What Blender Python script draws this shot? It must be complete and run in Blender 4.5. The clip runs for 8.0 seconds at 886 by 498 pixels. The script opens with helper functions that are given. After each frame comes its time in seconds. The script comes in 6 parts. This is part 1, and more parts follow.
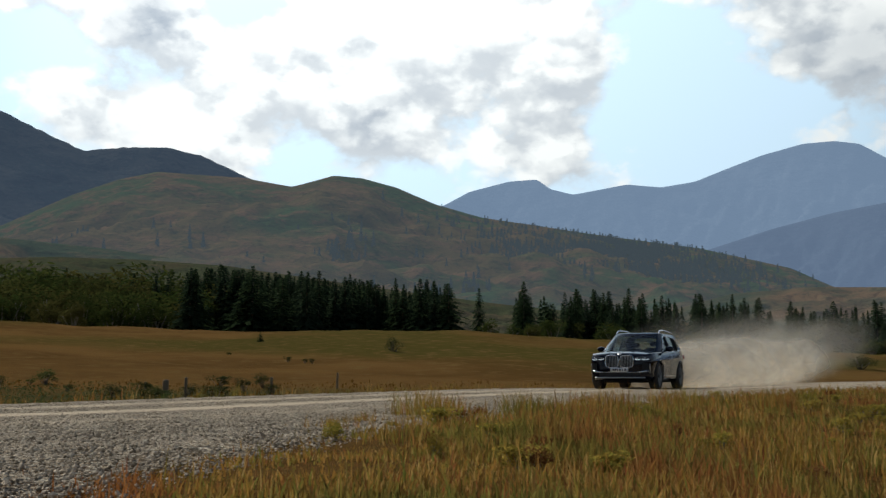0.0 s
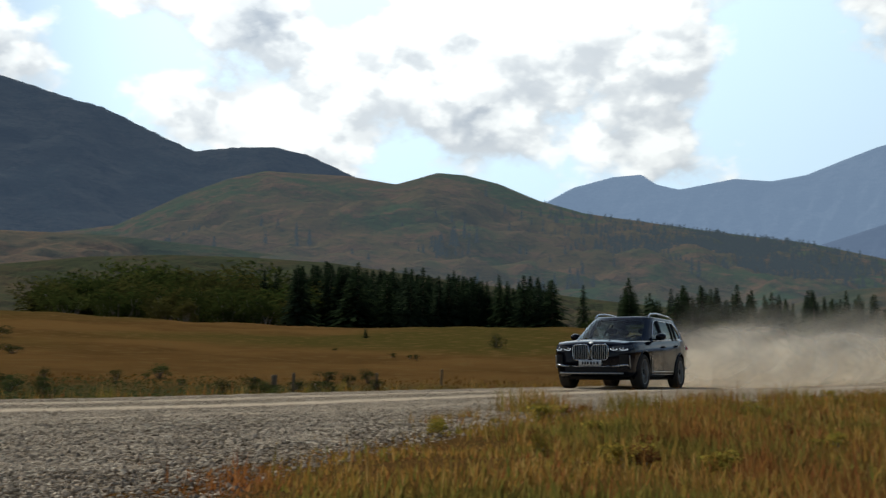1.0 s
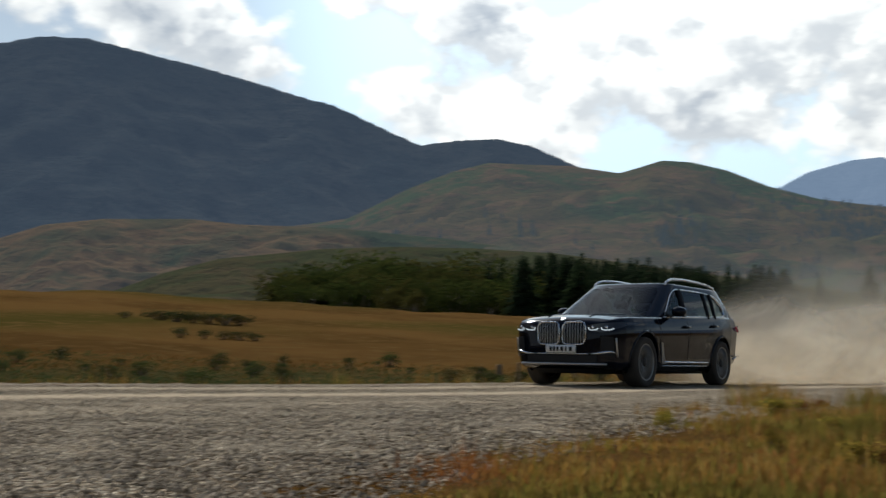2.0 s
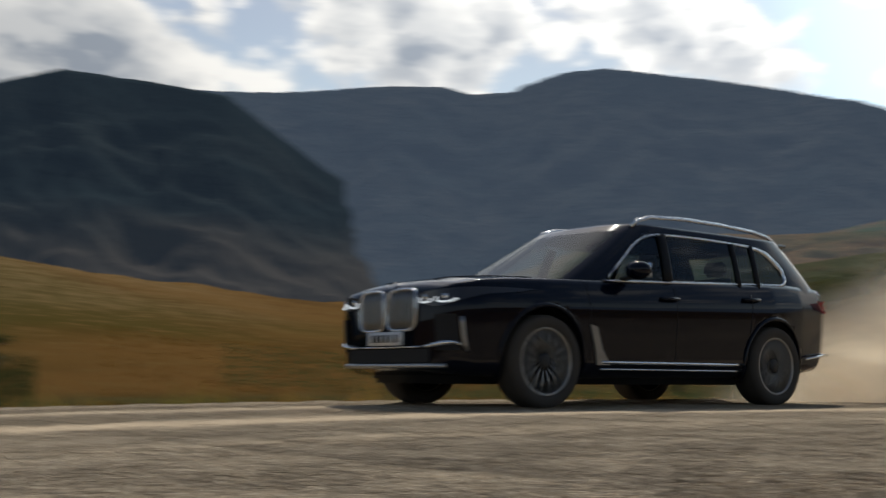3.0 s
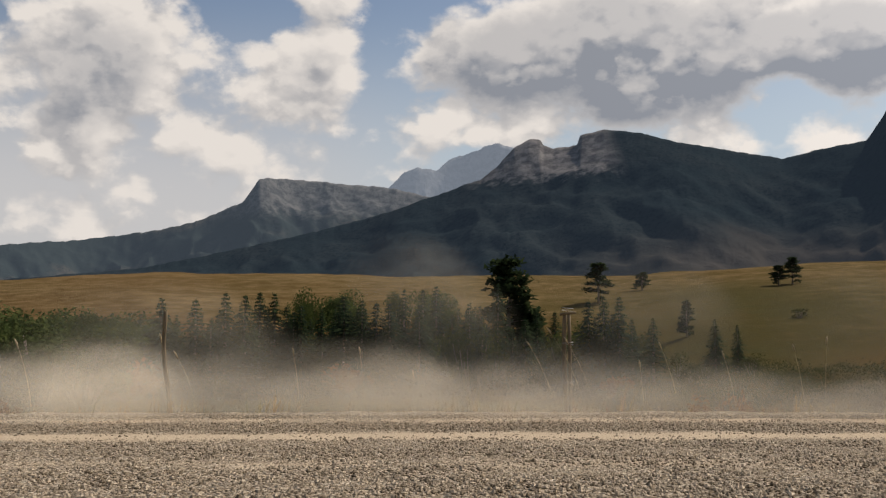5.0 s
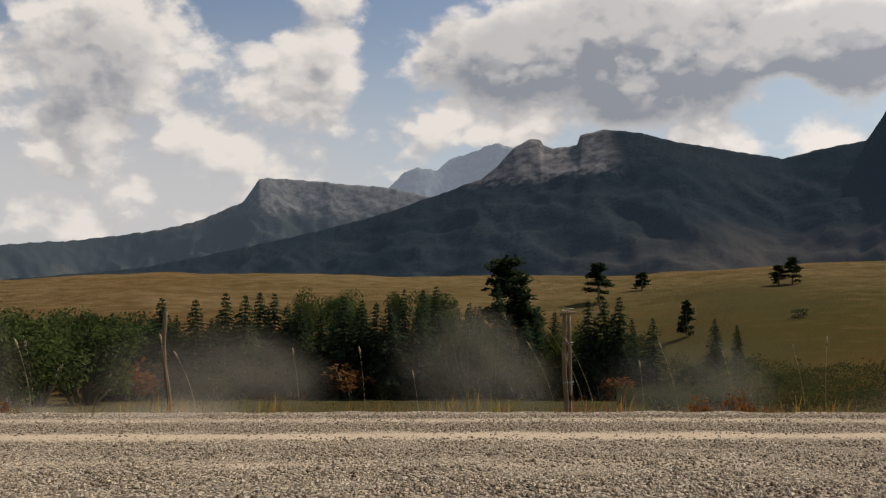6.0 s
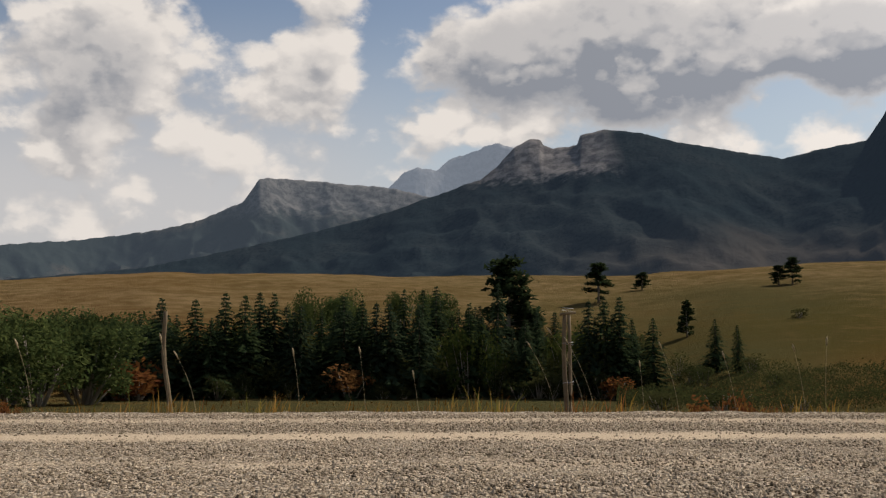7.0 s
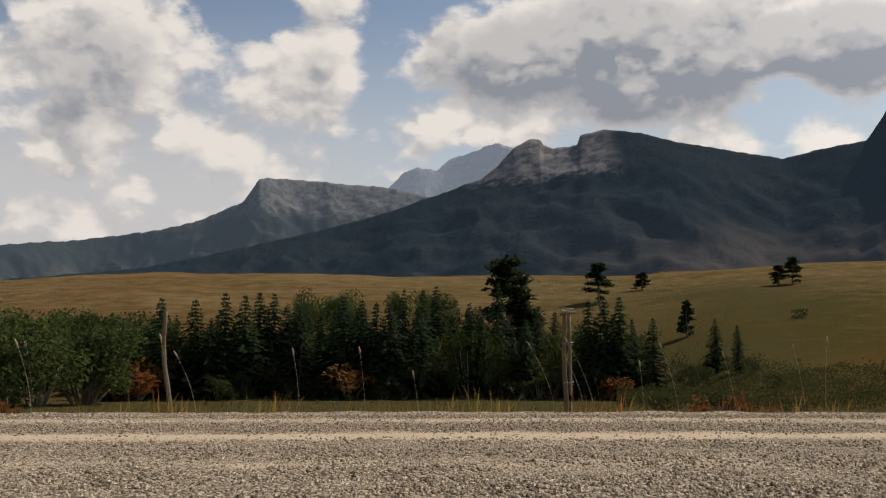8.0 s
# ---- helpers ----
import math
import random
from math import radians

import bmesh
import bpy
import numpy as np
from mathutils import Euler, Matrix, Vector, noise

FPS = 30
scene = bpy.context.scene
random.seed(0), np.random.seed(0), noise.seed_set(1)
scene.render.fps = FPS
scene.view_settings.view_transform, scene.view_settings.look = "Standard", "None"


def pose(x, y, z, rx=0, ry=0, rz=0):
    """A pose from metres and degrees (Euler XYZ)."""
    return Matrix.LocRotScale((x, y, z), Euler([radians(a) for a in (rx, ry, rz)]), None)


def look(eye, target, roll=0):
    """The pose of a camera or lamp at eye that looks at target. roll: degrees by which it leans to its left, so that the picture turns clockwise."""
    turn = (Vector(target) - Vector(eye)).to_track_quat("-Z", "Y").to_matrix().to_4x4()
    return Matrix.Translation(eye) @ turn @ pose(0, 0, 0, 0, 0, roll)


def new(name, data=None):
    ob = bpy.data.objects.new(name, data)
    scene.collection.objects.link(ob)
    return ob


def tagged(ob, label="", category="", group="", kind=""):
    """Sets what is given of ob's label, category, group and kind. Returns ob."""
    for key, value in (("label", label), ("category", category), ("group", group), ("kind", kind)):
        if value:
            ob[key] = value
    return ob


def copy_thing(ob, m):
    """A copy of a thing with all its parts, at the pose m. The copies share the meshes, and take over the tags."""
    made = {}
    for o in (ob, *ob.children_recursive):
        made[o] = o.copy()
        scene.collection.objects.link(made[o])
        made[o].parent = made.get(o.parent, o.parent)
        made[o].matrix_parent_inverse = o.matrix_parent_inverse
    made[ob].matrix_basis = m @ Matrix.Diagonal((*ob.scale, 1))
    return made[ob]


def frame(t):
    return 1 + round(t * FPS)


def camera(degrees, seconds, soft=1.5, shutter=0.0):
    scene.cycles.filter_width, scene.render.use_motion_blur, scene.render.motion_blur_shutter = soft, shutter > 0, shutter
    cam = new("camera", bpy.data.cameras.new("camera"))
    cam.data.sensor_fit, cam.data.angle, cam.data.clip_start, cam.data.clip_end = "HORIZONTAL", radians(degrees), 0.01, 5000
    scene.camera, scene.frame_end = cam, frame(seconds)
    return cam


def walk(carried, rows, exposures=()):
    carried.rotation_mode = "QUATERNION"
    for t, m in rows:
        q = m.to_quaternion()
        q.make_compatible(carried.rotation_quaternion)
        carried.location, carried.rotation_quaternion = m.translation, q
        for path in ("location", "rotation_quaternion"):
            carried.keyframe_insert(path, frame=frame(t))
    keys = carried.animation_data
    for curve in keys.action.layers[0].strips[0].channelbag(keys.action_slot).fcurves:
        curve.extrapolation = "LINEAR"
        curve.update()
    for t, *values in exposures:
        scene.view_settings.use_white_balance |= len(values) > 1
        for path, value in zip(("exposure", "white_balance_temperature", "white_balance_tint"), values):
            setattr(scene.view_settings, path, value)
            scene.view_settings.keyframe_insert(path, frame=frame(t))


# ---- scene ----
# ---- camera and its walk: a head that only turns, beside a curved gravel road ----
EYE = (0.0, 0.0, 0.35)


def aim(yaw, pitch, roll=0.0):
    return pose(*EYE, 0, 0, yaw) @ pose(0, 0, 0, pitch) @ pose(0, 0, 0, 0, roll) @ pose(0, 0, 0, 90)


scene.cycles.transparent_max_bounces = 32
cam = camera(44.3, 8.0, soft=1.3, shutter=0.5)
walk(cam, [
    (0.0, aim(-92.1, 6.49, 0)), (0.5, aim(-90.05, 6.43, -0.21)), (1.0, aim(-86.63, 6.3, -0.36)),
    (1.5, aim(-82.16, 6.05, -0.72)), (2.0, aim(-74.85, 5.65, -1.02)), (2.2, aim(-71.63, 5.49, -1.38)),
    (2.5, aim(-64.9, 5.6, -1.0)), (2.8, aim(-55.6, 5.95, -0.3)), (3.1, aim(-42.8, 6.35, 0.35)),
    (3.3, aim(-32.2, 6.49, 0.6)), (3.5, aim(-19.4, 6.49, 0.25)), (3.7, aim(-6.9, 6.49, 0)), (3.8, aim(-2.5, 6.49, 0)),
    (3.9, aim(-0.45, 6.49, 0)), (4.0, aim(0, 6.49, 0)), (8.0, aim(0, 6.49, 0)),
], exposures=[(0.0, -0.28, 5800, 4), (2.2, -0.22, 5900, 5), (3.3, -0.02, 6300, 9), (4.0, 0.06, 6500, 12), (8.0, 0.06, 6500, 12)])

# ---- world and sun ----
SUN_AZ, SUN_EL = 52.0, 45.0          # degrees; azimuth from +y towards +x
sun = new("sun", bpy.data.lights.new("sun", "SUN"))
sun.data.energy, sun.data.angle, sun.data.color = 4.3, radians(0.6), (1.0, 0.92, 0.80)
_a, _e = radians(SUN_AZ), radians(SUN_EL)
SUN_DIR = Vector((math.sin(_a) * math.cos(_e), math.cos(_a) * math.cos(_e), math.sin(_e)))
sun.matrix_world = look(SUN_DIR * 50, (0, 0, 0))

world = bpy.data.worlds.new("sky")
scene.world = world
world.use_nodes = True


class Nodes:
    """Small builder for node trees."""

    def __init__(self, tree):
        self.t = tree
        tree.nodes.clear()

    def add(self, kind, **sets):
        n = self.t.nodes.new(kind)
        ins = sets.pop("ins", {})
        for k, v in sets.items():
            if k == "operation":
                n.operation = v
            elif k == "blend_type":
                n.blend_type = v
            elif k == "data_type":
                n.data_type = v
            elif k == "noise_dimensions":
                n.noise_dimensions = v
            elif k == "feature":
                n.feature = v
            elif k == "clamp":
                n.use_clamp = v
        for k, v in ins.items():
            self.put(n.inputs[k], v)
        return n

    def put(self, socket, v):
        if isinstance(v, bpy.types.NodeSocket):
            self.t.links.new(v, socket)
        elif isinstance(v, (tuple, list)) and len(v) == 3 and socket.type == "RGBA":
            socket.default_value = (*v, 1)
        else:
            socket.default_value = v

    def math(self, op, a, b=0.0, c=0.0, clamp=False):
        n = self.add("ShaderNodeMath", operation=op, clamp=clamp)
        for i, v in enumerate((a, b, c)):
            self.put(n.inputs[i], v)
        return n.outputs[0]

    def vec(self, op, a, b=(0, 0, 0)):
        n = self.add("ShaderNodeVectorMath", operation=op)
        self.put(n.inputs[0], a)
        self.put(n.inputs[1], b)
        return n.outputs["Value"] if op in ("DOT_PRODUCT", "LENGTH", "DISTANCE") else n.outputs[0]

    def scale(self, a, s):
        n = self.add("ShaderNodeVectorMath", operation="SCALE")
        self.put(n.inputs[0], a)
        self.put(n.inputs["Scale"], s)
        return n.outputs[0]

    def mix(self, f, a, b, blend="MIX"):
        n = self.add("ShaderNodeMix", data_type="RGBA", blend_type=blend)
        self.put(n.inputs[0], f)
        self.put(n.inputs[6], a)
        self.put(n.inputs[7], b)
        return n.outputs[2]

    def noise(self, vector, scale, detail=4.0, rough=0.55, dist=0.0):
        n = self.add("ShaderNodeTexNoise", ins={"Scale": scale, "Detail": detail, "Roughness": rough, "Distortion": dist})
        if vector is not None:
            self.put(n.inputs["Vector"], vector)
        return n.outputs["Fac"]

    def voronoi(self, vector, scale, feature="F1", out="Distance"):
        n = self.add("ShaderNodeTexVoronoi", feature=feature, ins={"Scale": scale})
        if vector is not None:
            self.put(n.inputs["Vector"], vector)
        return n.outputs[out]

    def ramp(self, v, lo, hi, a=0.0, b=1.0, smooth=True):
        n = self.add("ShaderNodeMapRange", ins={0: v, 1: lo, 2: hi, 3: a, 4: b})
        n.interpolation_type = "SMOOTHSTEP" if smooth else "LINEAR"
        n.clamp = True
        return n.outputs[0]


def sky_dir(az, el):
    a, e = radians(az), radians(el)
    return (math.sin(a) * math.cos(e), math.cos(a) * math.cos(e), math.sin(e))

CLOUD, SKY = 0.95, 0.07

# cloud banks and gaps: azimuth, height angle, half width in degrees, thickness, greyness
BANKS_NORTH = [(-16.8, 16.4, 5.2, 0.50, 0.35), (-19.5, 14.6, 5, 0.30, 0.45), (-18.8, 11.9, 3.6, 0.34, 0.15), (-13.2, 11.5, 2.6, 0.28, 0.1),
               (-7.2, 15.6, 4.0, 0.46, 0.3), (-5.8, 19.2, 3.0, 0.4, 0.05), (-9.8, 11.2, 4.0, 0.2, 0.1), (-5.6, 12.8, 3.2, 0.26, 0.2),
               (-0.6, 12.7, 3.2, 0.36, 0.1), (3.8, 12.6, 2.6, 0.32, 0.1), (9.7, 13.7, 3.4, 0.36, 0.25), (14.4, 12.5, 3.6, 0.38, 0.1), (19.8, 11.8, 3.0, 0.30, 0.1)]
BANKS_DECK = [(2.0, 17.0, 5.0, 0.5, 1.0), (6.8, 16.4, 5.5, 0.5, 1.0), (12.0, 16.4, 6.0, 0.55, 1.0), (17.0, 16.8, 6.0, 0.55, 1.0), (21.5, 15.8, 5.0, 0.5, 1.0), (8.5, 19.0, 4.0, 0.3, 0.1),
              (26.5, 16.4, 7, 0.5, 1.0), (33, 14.5, 8, 0.36, 0.3), (43, 18.5, 9, 0.34, 0.5), (50, 17.5, 6, 0.30, 0.4), (46, 14.5, 5, 0.2, 0.1), (62, 16.5, 6, 0.35, 0.3), (57, 18.5, 5, 0.3, 0.5)]
BANKS_EAST = [(76, 18.0, 4.5, 0.55, 0.45), (70.2, 19.2, 3.0, 0.4, 0.4), (73.8, 13.0, 4.2, 0.42, 0.35), (79.5, 12.0, 5.0, 0.42, 0.0), (82, 15.8, 6.5, 0.5, 0.0),
              (89, 17.0, 6.5, 0.5, 0.0), (94.5, 17.8, 5.5, 0.48, 0.0), (99.0, 17.0, 4.5, 0.40, 0.0), (88.8, 13.2, 4.6, 0.46, 0.22), (97.6, 11.6, 5.0, 0.42, 0.05), (110.4, 18.2, 6.0, 0.5, 0.15), (114, 15.8, 4.5, 0.42, 0.3), (98.5, 15.0, 3.5, 0.3, 0.1), (114.5, 12.0, 4.0, 0.36, 0.05)]
GAPS = [(-10.8, 18.6, 3.4, -0.6, 0), (-1.8, 19.4, 2.6, -0.45, 0), (-3.6, 14.2, 2.4, -0.22, 0), (18.0, 13.8, 3.4, -0.45, 0), (38, 17.3, 5, -0.35, 0), (53, 14.5, 4, -0.3, 0), (69.8, 16.2, 3.4, -0.5, 0),
        (80.9, 19.4, 2.6, -0.4, 0), (104.5, 16.6, 3.6, -0.4, 0), (105, 13.4, 5.0, -0.4, 0), (65.5, 19.0, 3.0, -0.35, 0)]


def cloud_group():
    """Cloud thickness, rolling relief and greyness for a direction of the sky."""
    tree = bpy.data.node_groups.new("cloud_thickness", "ShaderNodeTree")
    tree.interface.new_socket("Way", in_out="INPUT", socket_type="NodeSocketVector")
    for name in ("Thick", "Roll", "Grey"):
        tree.interface.new_socket(name, in_out="OUTPUT", socket_type="NodeSocketFloat")
    g = Nodes(tree)
    gi = g.add("NodeGroupInput")
    go = g.add("NodeGroupOutput")
    flat = g.vec("MULTIPLY", gi.outputs[0], (1.0, 1.0, 1.45))
    big = g.math("SUBTRACT", g.noise(flat, 6.0, 2.0, 0.5, 0.2), 0.5)
    fine = g.math("SUBTRACT", g.noise(flat, 17.0, 10.0, 0.60, 0.1), 0.5)
    soft = g.math("SUBTRACT", g.noise(flat, 17.0, 3.5, 0.55, 0.1), 0.5)
    # rounded heads
    warp = g.vec("ADD", flat, g.scale(g.add("ShaderNodeTexNoise", ins={"Vector": flat, "Scale": 34.0, "Detail": 6.0, "Roughness": 0.6}).outputs["Color"], 0.034))
    heads = g.add("ShaderNodeTexVoronoi", feature="SMOOTH_F1", ins={"Vector": warp, "Scale": 21.0, "Detail": 2.0, "Roughness": 0.45, "Smoothness": 0.35}).outputs["Distance"]
    dome = g.math("SUBTRACT", 0.42, heads)
    total = g.math("MULTIPLY_ADD", big, 0.55, g.math("MULTIPLY_ADD", fine, 0.75, g.math("MULTIPLY", dome, 0.35)))
    roll = g.math("MULTIPLY_ADD", soft, 0.65, g.math("MULTIPLY", dome, 0.5))
    grey = g.math("MULTIPLY", soft, 0.22)
    for az, el, wide, amp, dark in BANKS_NORTH + BANKS_DECK + BANKS_EAST + GAPS:
        c = sky_dir(az, el)
        d = g.vec("DISTANCE", flat, (c[0], c[1], c[2] * 1.45))
        near = g.ramp(d, 0.0, math.sin(radians(wide)) * 1.2, 1.0, 0.0)
        total = g.math("MULTIPLY_ADD", near, amp, total)
        roll = g.math("MULTIPLY_ADD", near, amp * 0.9, roll)
        if dark:
            grey = g.math("MULTIPLY_ADD", near, dark, grey)
    g.put(go.inputs[0], total)
    g.put(go.inputs[1], roll)
    g.put(go.inputs[2], grey)
    return tree


n = Nodes(world.node_tree)
coord = n.add("ShaderNodeTexCoord").outputs["Generated"]
sky = n.add("ShaderNodeTexSky")
sky.sky_type, sky.sun_disc = "NISHITA", False
sky.sun_elevation, sky.sun_rotation = radians(SUN_EL), radians(SUN_AZ)
sky.dust_density, sky.air_density = 1.4, 1.1
clouds = cloud_group()


def thick(v):
    c = n.add("ShaderNodeGroup")
    c.node_tree = clouds
    n.put(c.inputs[0], v)
    return c.outputs


t0, n0, grey = thick(coord)[:3]
n1 = thick(n.vec("ADD", coord, tuple(SUN_DIR * 0.020 + Vector((0, 0, 0.016)))))[1]
n2 = thick(n.vec("ADD", coord, tuple(SUN_DIR * 0.007 + Vector((0, 0, 0.006)))))[1]
cover = n.ramp(t0, -0.15, 0.12)
edge = n.ramp(n.math("SUBTRACT", n1, n0), -0.30, 0.30, -0.5, 0.5)
puff = n.ramp(n.math("SUBTRACT", n2, n0), -0.12, 0.12, -0.5, 0.5)
body = n.math("MULTIPLY", n.ramp(t0, -0.12, 0.5), n.ramp(grey, -0.05, 0.6))
toward = n.math("MAXIMUM", n.vec("DOT_PRODUCT", coord, sky_dir(78, 42)), 0.0)
glare = n.math("MULTIPLY_ADD", n.math("POWER", toward, 4.0), 1.15, 0.70)
shade = n.math("ADD", n.math("MULTIPLY_ADD", body, 0.72, 0.18), n.math("MULTIPLY_ADD", edge, 0.55, n.math("MULTIPLY", puff, 0.22)), clamp=True)
bright = n.mix(shade, (1.12, 1.05, 0.96), (0.37, 0.395, 0.44))
cloud_col = n.scale(bright, n.math("MULTIPLY", glare, CLOUD))
low = n.ramp(n.add("ShaderNodeSeparateXYZ", ins={0: coord}).outputs[2], 0.14, 0.35, 1.0, 0.0)
blue = n.scale(sky.outputs[0], SKY)
haze_tint = n.mix(n.ramp(n.vec("DOT_PRODUCT", coord, sky_dir(-22, 6)), 0.90, 0.99), (0.68, 0.79, 0.86), (0.84, 0.82, 0.80))
milky = n.ramp(n.vec("DOT_PRODUCT", coord, sky_dir(92, 14)), 0.82, 0.95, 0.0, 0.88)
hazy = n.mix(n.math("MAXIMUM", n.math("MULTIPLY", low, 0.88), milky), blue, n.scale(haze_tint, n.math("MULTIPLY", glare, n.math("MULTIPLY_ADD", milky, 0.35, 0.95))))
# fewer clouds overhead
high = n.ramp(n.add("ShaderNodeSeparateXYZ", ins={0: coord}).outputs[2], 0.36, 0.60, 1.0, 0.15)
full = n.mix(n.math("MULTIPLY", cover, high), hazy, cloud_col)
bg = n.add("ShaderNodeBackground", ins={"Color": full, "Strength": 1.0})
n.add("ShaderNodeOutputWorld", ins={"Surface": bg.outputs[0]})


# ---- materials ----
M = {}


def material(name, build):
    m = bpy.data.materials.new(name)
    m.use_nodes = True
    k = Nodes(m.node_tree)
    out = k.add("ShaderNodeOutputMaterial")
    k.put(out.inputs["Surface"], build(k))
    M[name] = m
    return m


def principled(k, color, rough=0.8, bump=None, strength=0.3, dist=0.02, **more):
    b = k.add("ShaderNodeBsdfPrincipled", ins={"Base Color": color, "Roughness": rough})
    for key, v in more.items():
        k.put(b.inputs[key.replace("_", " ")], v)
    if bump is not None:
        n_ = k.add("ShaderNodeBump", ins={"Height": bump, "Strength": strength, "Distance": dist})
        k.put(b.inputs["Normal"], n_.outputs[0])
    return b.outputs[0]


def place(k):
    return k.add("ShaderNodeNewGeometry").outputs["Position"]


def meadow(k):
    p = place(k)
    a, b, c, d = k.noise(p, 0.035, 4, 0.6), k.noise(p, 0.5, 5, 0.65), k.noise(p, 6, 5, 0.7), k.noise(k.vec("MULTIPLY", p, (1, 1, 3)), 0.012, 3, 0.5, 0.4)
    col = k.mix(k.ramp(a, 0.40, 0.62), (0.132, 0.070, 0.022), (0.084, 0.044, 0.014))
    col = k.mix(k.ramp(d, 0.46, 0.62), col, (0.062, 0.050, 0.012))
    col = k.mix(k.ramp(b, 0.48, 0.7), col, (0.130, 0.076, 0.026))
    col = k.mix(k.ramp(c, 0.45, 0.7, 0, 0.65), col, (0.08, 0.055, 0.02))
    dry = k.add("ShaderNodeAttribute")
    dry.attribute_name = "dry"
    col = k.mix(k.math("MULTIPLY", dry.outputs["Fac"], k.ramp(c, 0.2, 0.7, 0.9, 0.6)), col, k.mix(k.ramp(k.math("ADD", k.math("MULTIPLY", b, 0.6), k.math("MULTIPLY", k.noise(k.vec("MULTIPLY", p, (0.35, 1, 1)), 0.16, 5, 0.65), 0.4)), 0.38, 0.62), (0.115, 0.078, 0.034), (0.220, 0.155, 0.078)))
    damp = k.add("ShaderNodeAttribute")
    damp.attribute_name = "damp"
    wet = k.math("MULTIPLY", damp.outputs["Fac"], k.ramp(k.math("ADD", k.math("MULTIPLY", b, 0.6), k.math("MULTIPLY", a, 0.4)), 0.30, 0.55, 0.45, 1.0))
    col = k.mix(wet, col, k.mix(c, (0.040, 0.042, 0.016), (0.082, 0.068, 0.028)))
    h = k.math("ADD", k.noise(p, 9, 6, 0.75), k.math("MULTIPLY", b, 1.5))
    return principled(k, col, 0.95, h, 0.9, 0.12, Specular_IOR_Level=0.0)


def gravel(k):
    """Crushed stone, packed to pale dirt where wheels run."""
    p = place(k)
    wear = k.add("ShaderNodeAttribute")
    wear.attribute_name = "wear"
    big, fine = k.noise(p, 0.6, 4, 0.6), k.noise(p, 45, 4, 0.7)
    w = k.ramp(k.math("MULTIPLY_ADD", k.math("SUBTRACT", k.noise(p, 2.2, 5, 0.65), 0.5), 1.3, wear.outputs["Fac"]), 0.25, 0.9)
    cells = k.add("ShaderNodeTexVoronoi", ins={"Scale": 84.0, "Vector": p})
    cells2 = k.add("ShaderNodeTexVoronoi", ins={"Scale": 43.0, "Vector": p})
    tone = k.add("ShaderNodeSeparateColor", ins={0: cells.outputs["Color"]}).outputs[0]
    tone2 = k.add("ShaderNodeSeparateColor", ins={0: cells2.outputs["Color"]}).outputs[1]
    col = k.mix(big, (0.29, 0.222, 0.146), (0.36, 0.28, 0.19))
    stone = k.mix(k.ramp(tone, 0.45, 0.95, 0, 0.9), col, (0.62, 0.53, 0.41))
    stone = k.mix(k.ramp(tone, 0.0, 0.35, 0.9, 0.0), stone, (0.11, 0.08, 0.055))
    stone = k.mix(k.ramp(tone2, 0.7, 0.95, 0, 0.6), stone, (0.13, 0.105, 0.085))
    stone = k.mix(k.ramp(fine, 0.5, 0.75, 0, 0.5), stone, (0.16, 0.13, 0.10))
    dirt = k.mix(k.noise(p, 70, 3, 0.7), (0.41, 0.32, 0.22), (0.54, 0.43, 0.305))
    col = k.mix(k.math("MULTIPLY", w, 0.85), stone, dirt)
    h = k.math("ADD", k.math("MULTIPLY", cells.outputs["Distance"], -1.0), k.math("ADD", k.math("MULTIPLY", cells2.outputs["Distance"], -1.2), k.math("MULTIPLY", fine, 0.4)))
    h = k.math("MULTIPLY", h, k.math("MULTIPLY_ADD", w, -0.75, 1.0))
    return principled(k, col, 0.88, h, 1.0, 0.018, Specular_IOR_Level=0.0)


def hillside(colors, scale, haze, haze_tint, detail=8.0):
    """Distant slope: ground cover in patches, with a share of haze painted on as glow."""
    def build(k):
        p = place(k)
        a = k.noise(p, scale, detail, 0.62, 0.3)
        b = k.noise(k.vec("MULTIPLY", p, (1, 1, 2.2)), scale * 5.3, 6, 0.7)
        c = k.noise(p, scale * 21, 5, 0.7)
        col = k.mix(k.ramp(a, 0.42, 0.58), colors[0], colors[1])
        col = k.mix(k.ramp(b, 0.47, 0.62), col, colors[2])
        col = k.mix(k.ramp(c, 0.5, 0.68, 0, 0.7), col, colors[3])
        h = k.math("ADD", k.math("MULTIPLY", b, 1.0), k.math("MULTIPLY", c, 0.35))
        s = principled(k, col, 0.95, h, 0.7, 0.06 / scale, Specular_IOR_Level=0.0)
        # an even emission stands in for the haze before the slope
        e = k.add("ShaderNodeEmission", ins={"Color": haze_tint, "Strength": 1.0})
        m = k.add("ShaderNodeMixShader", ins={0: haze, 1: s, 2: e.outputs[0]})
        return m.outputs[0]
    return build


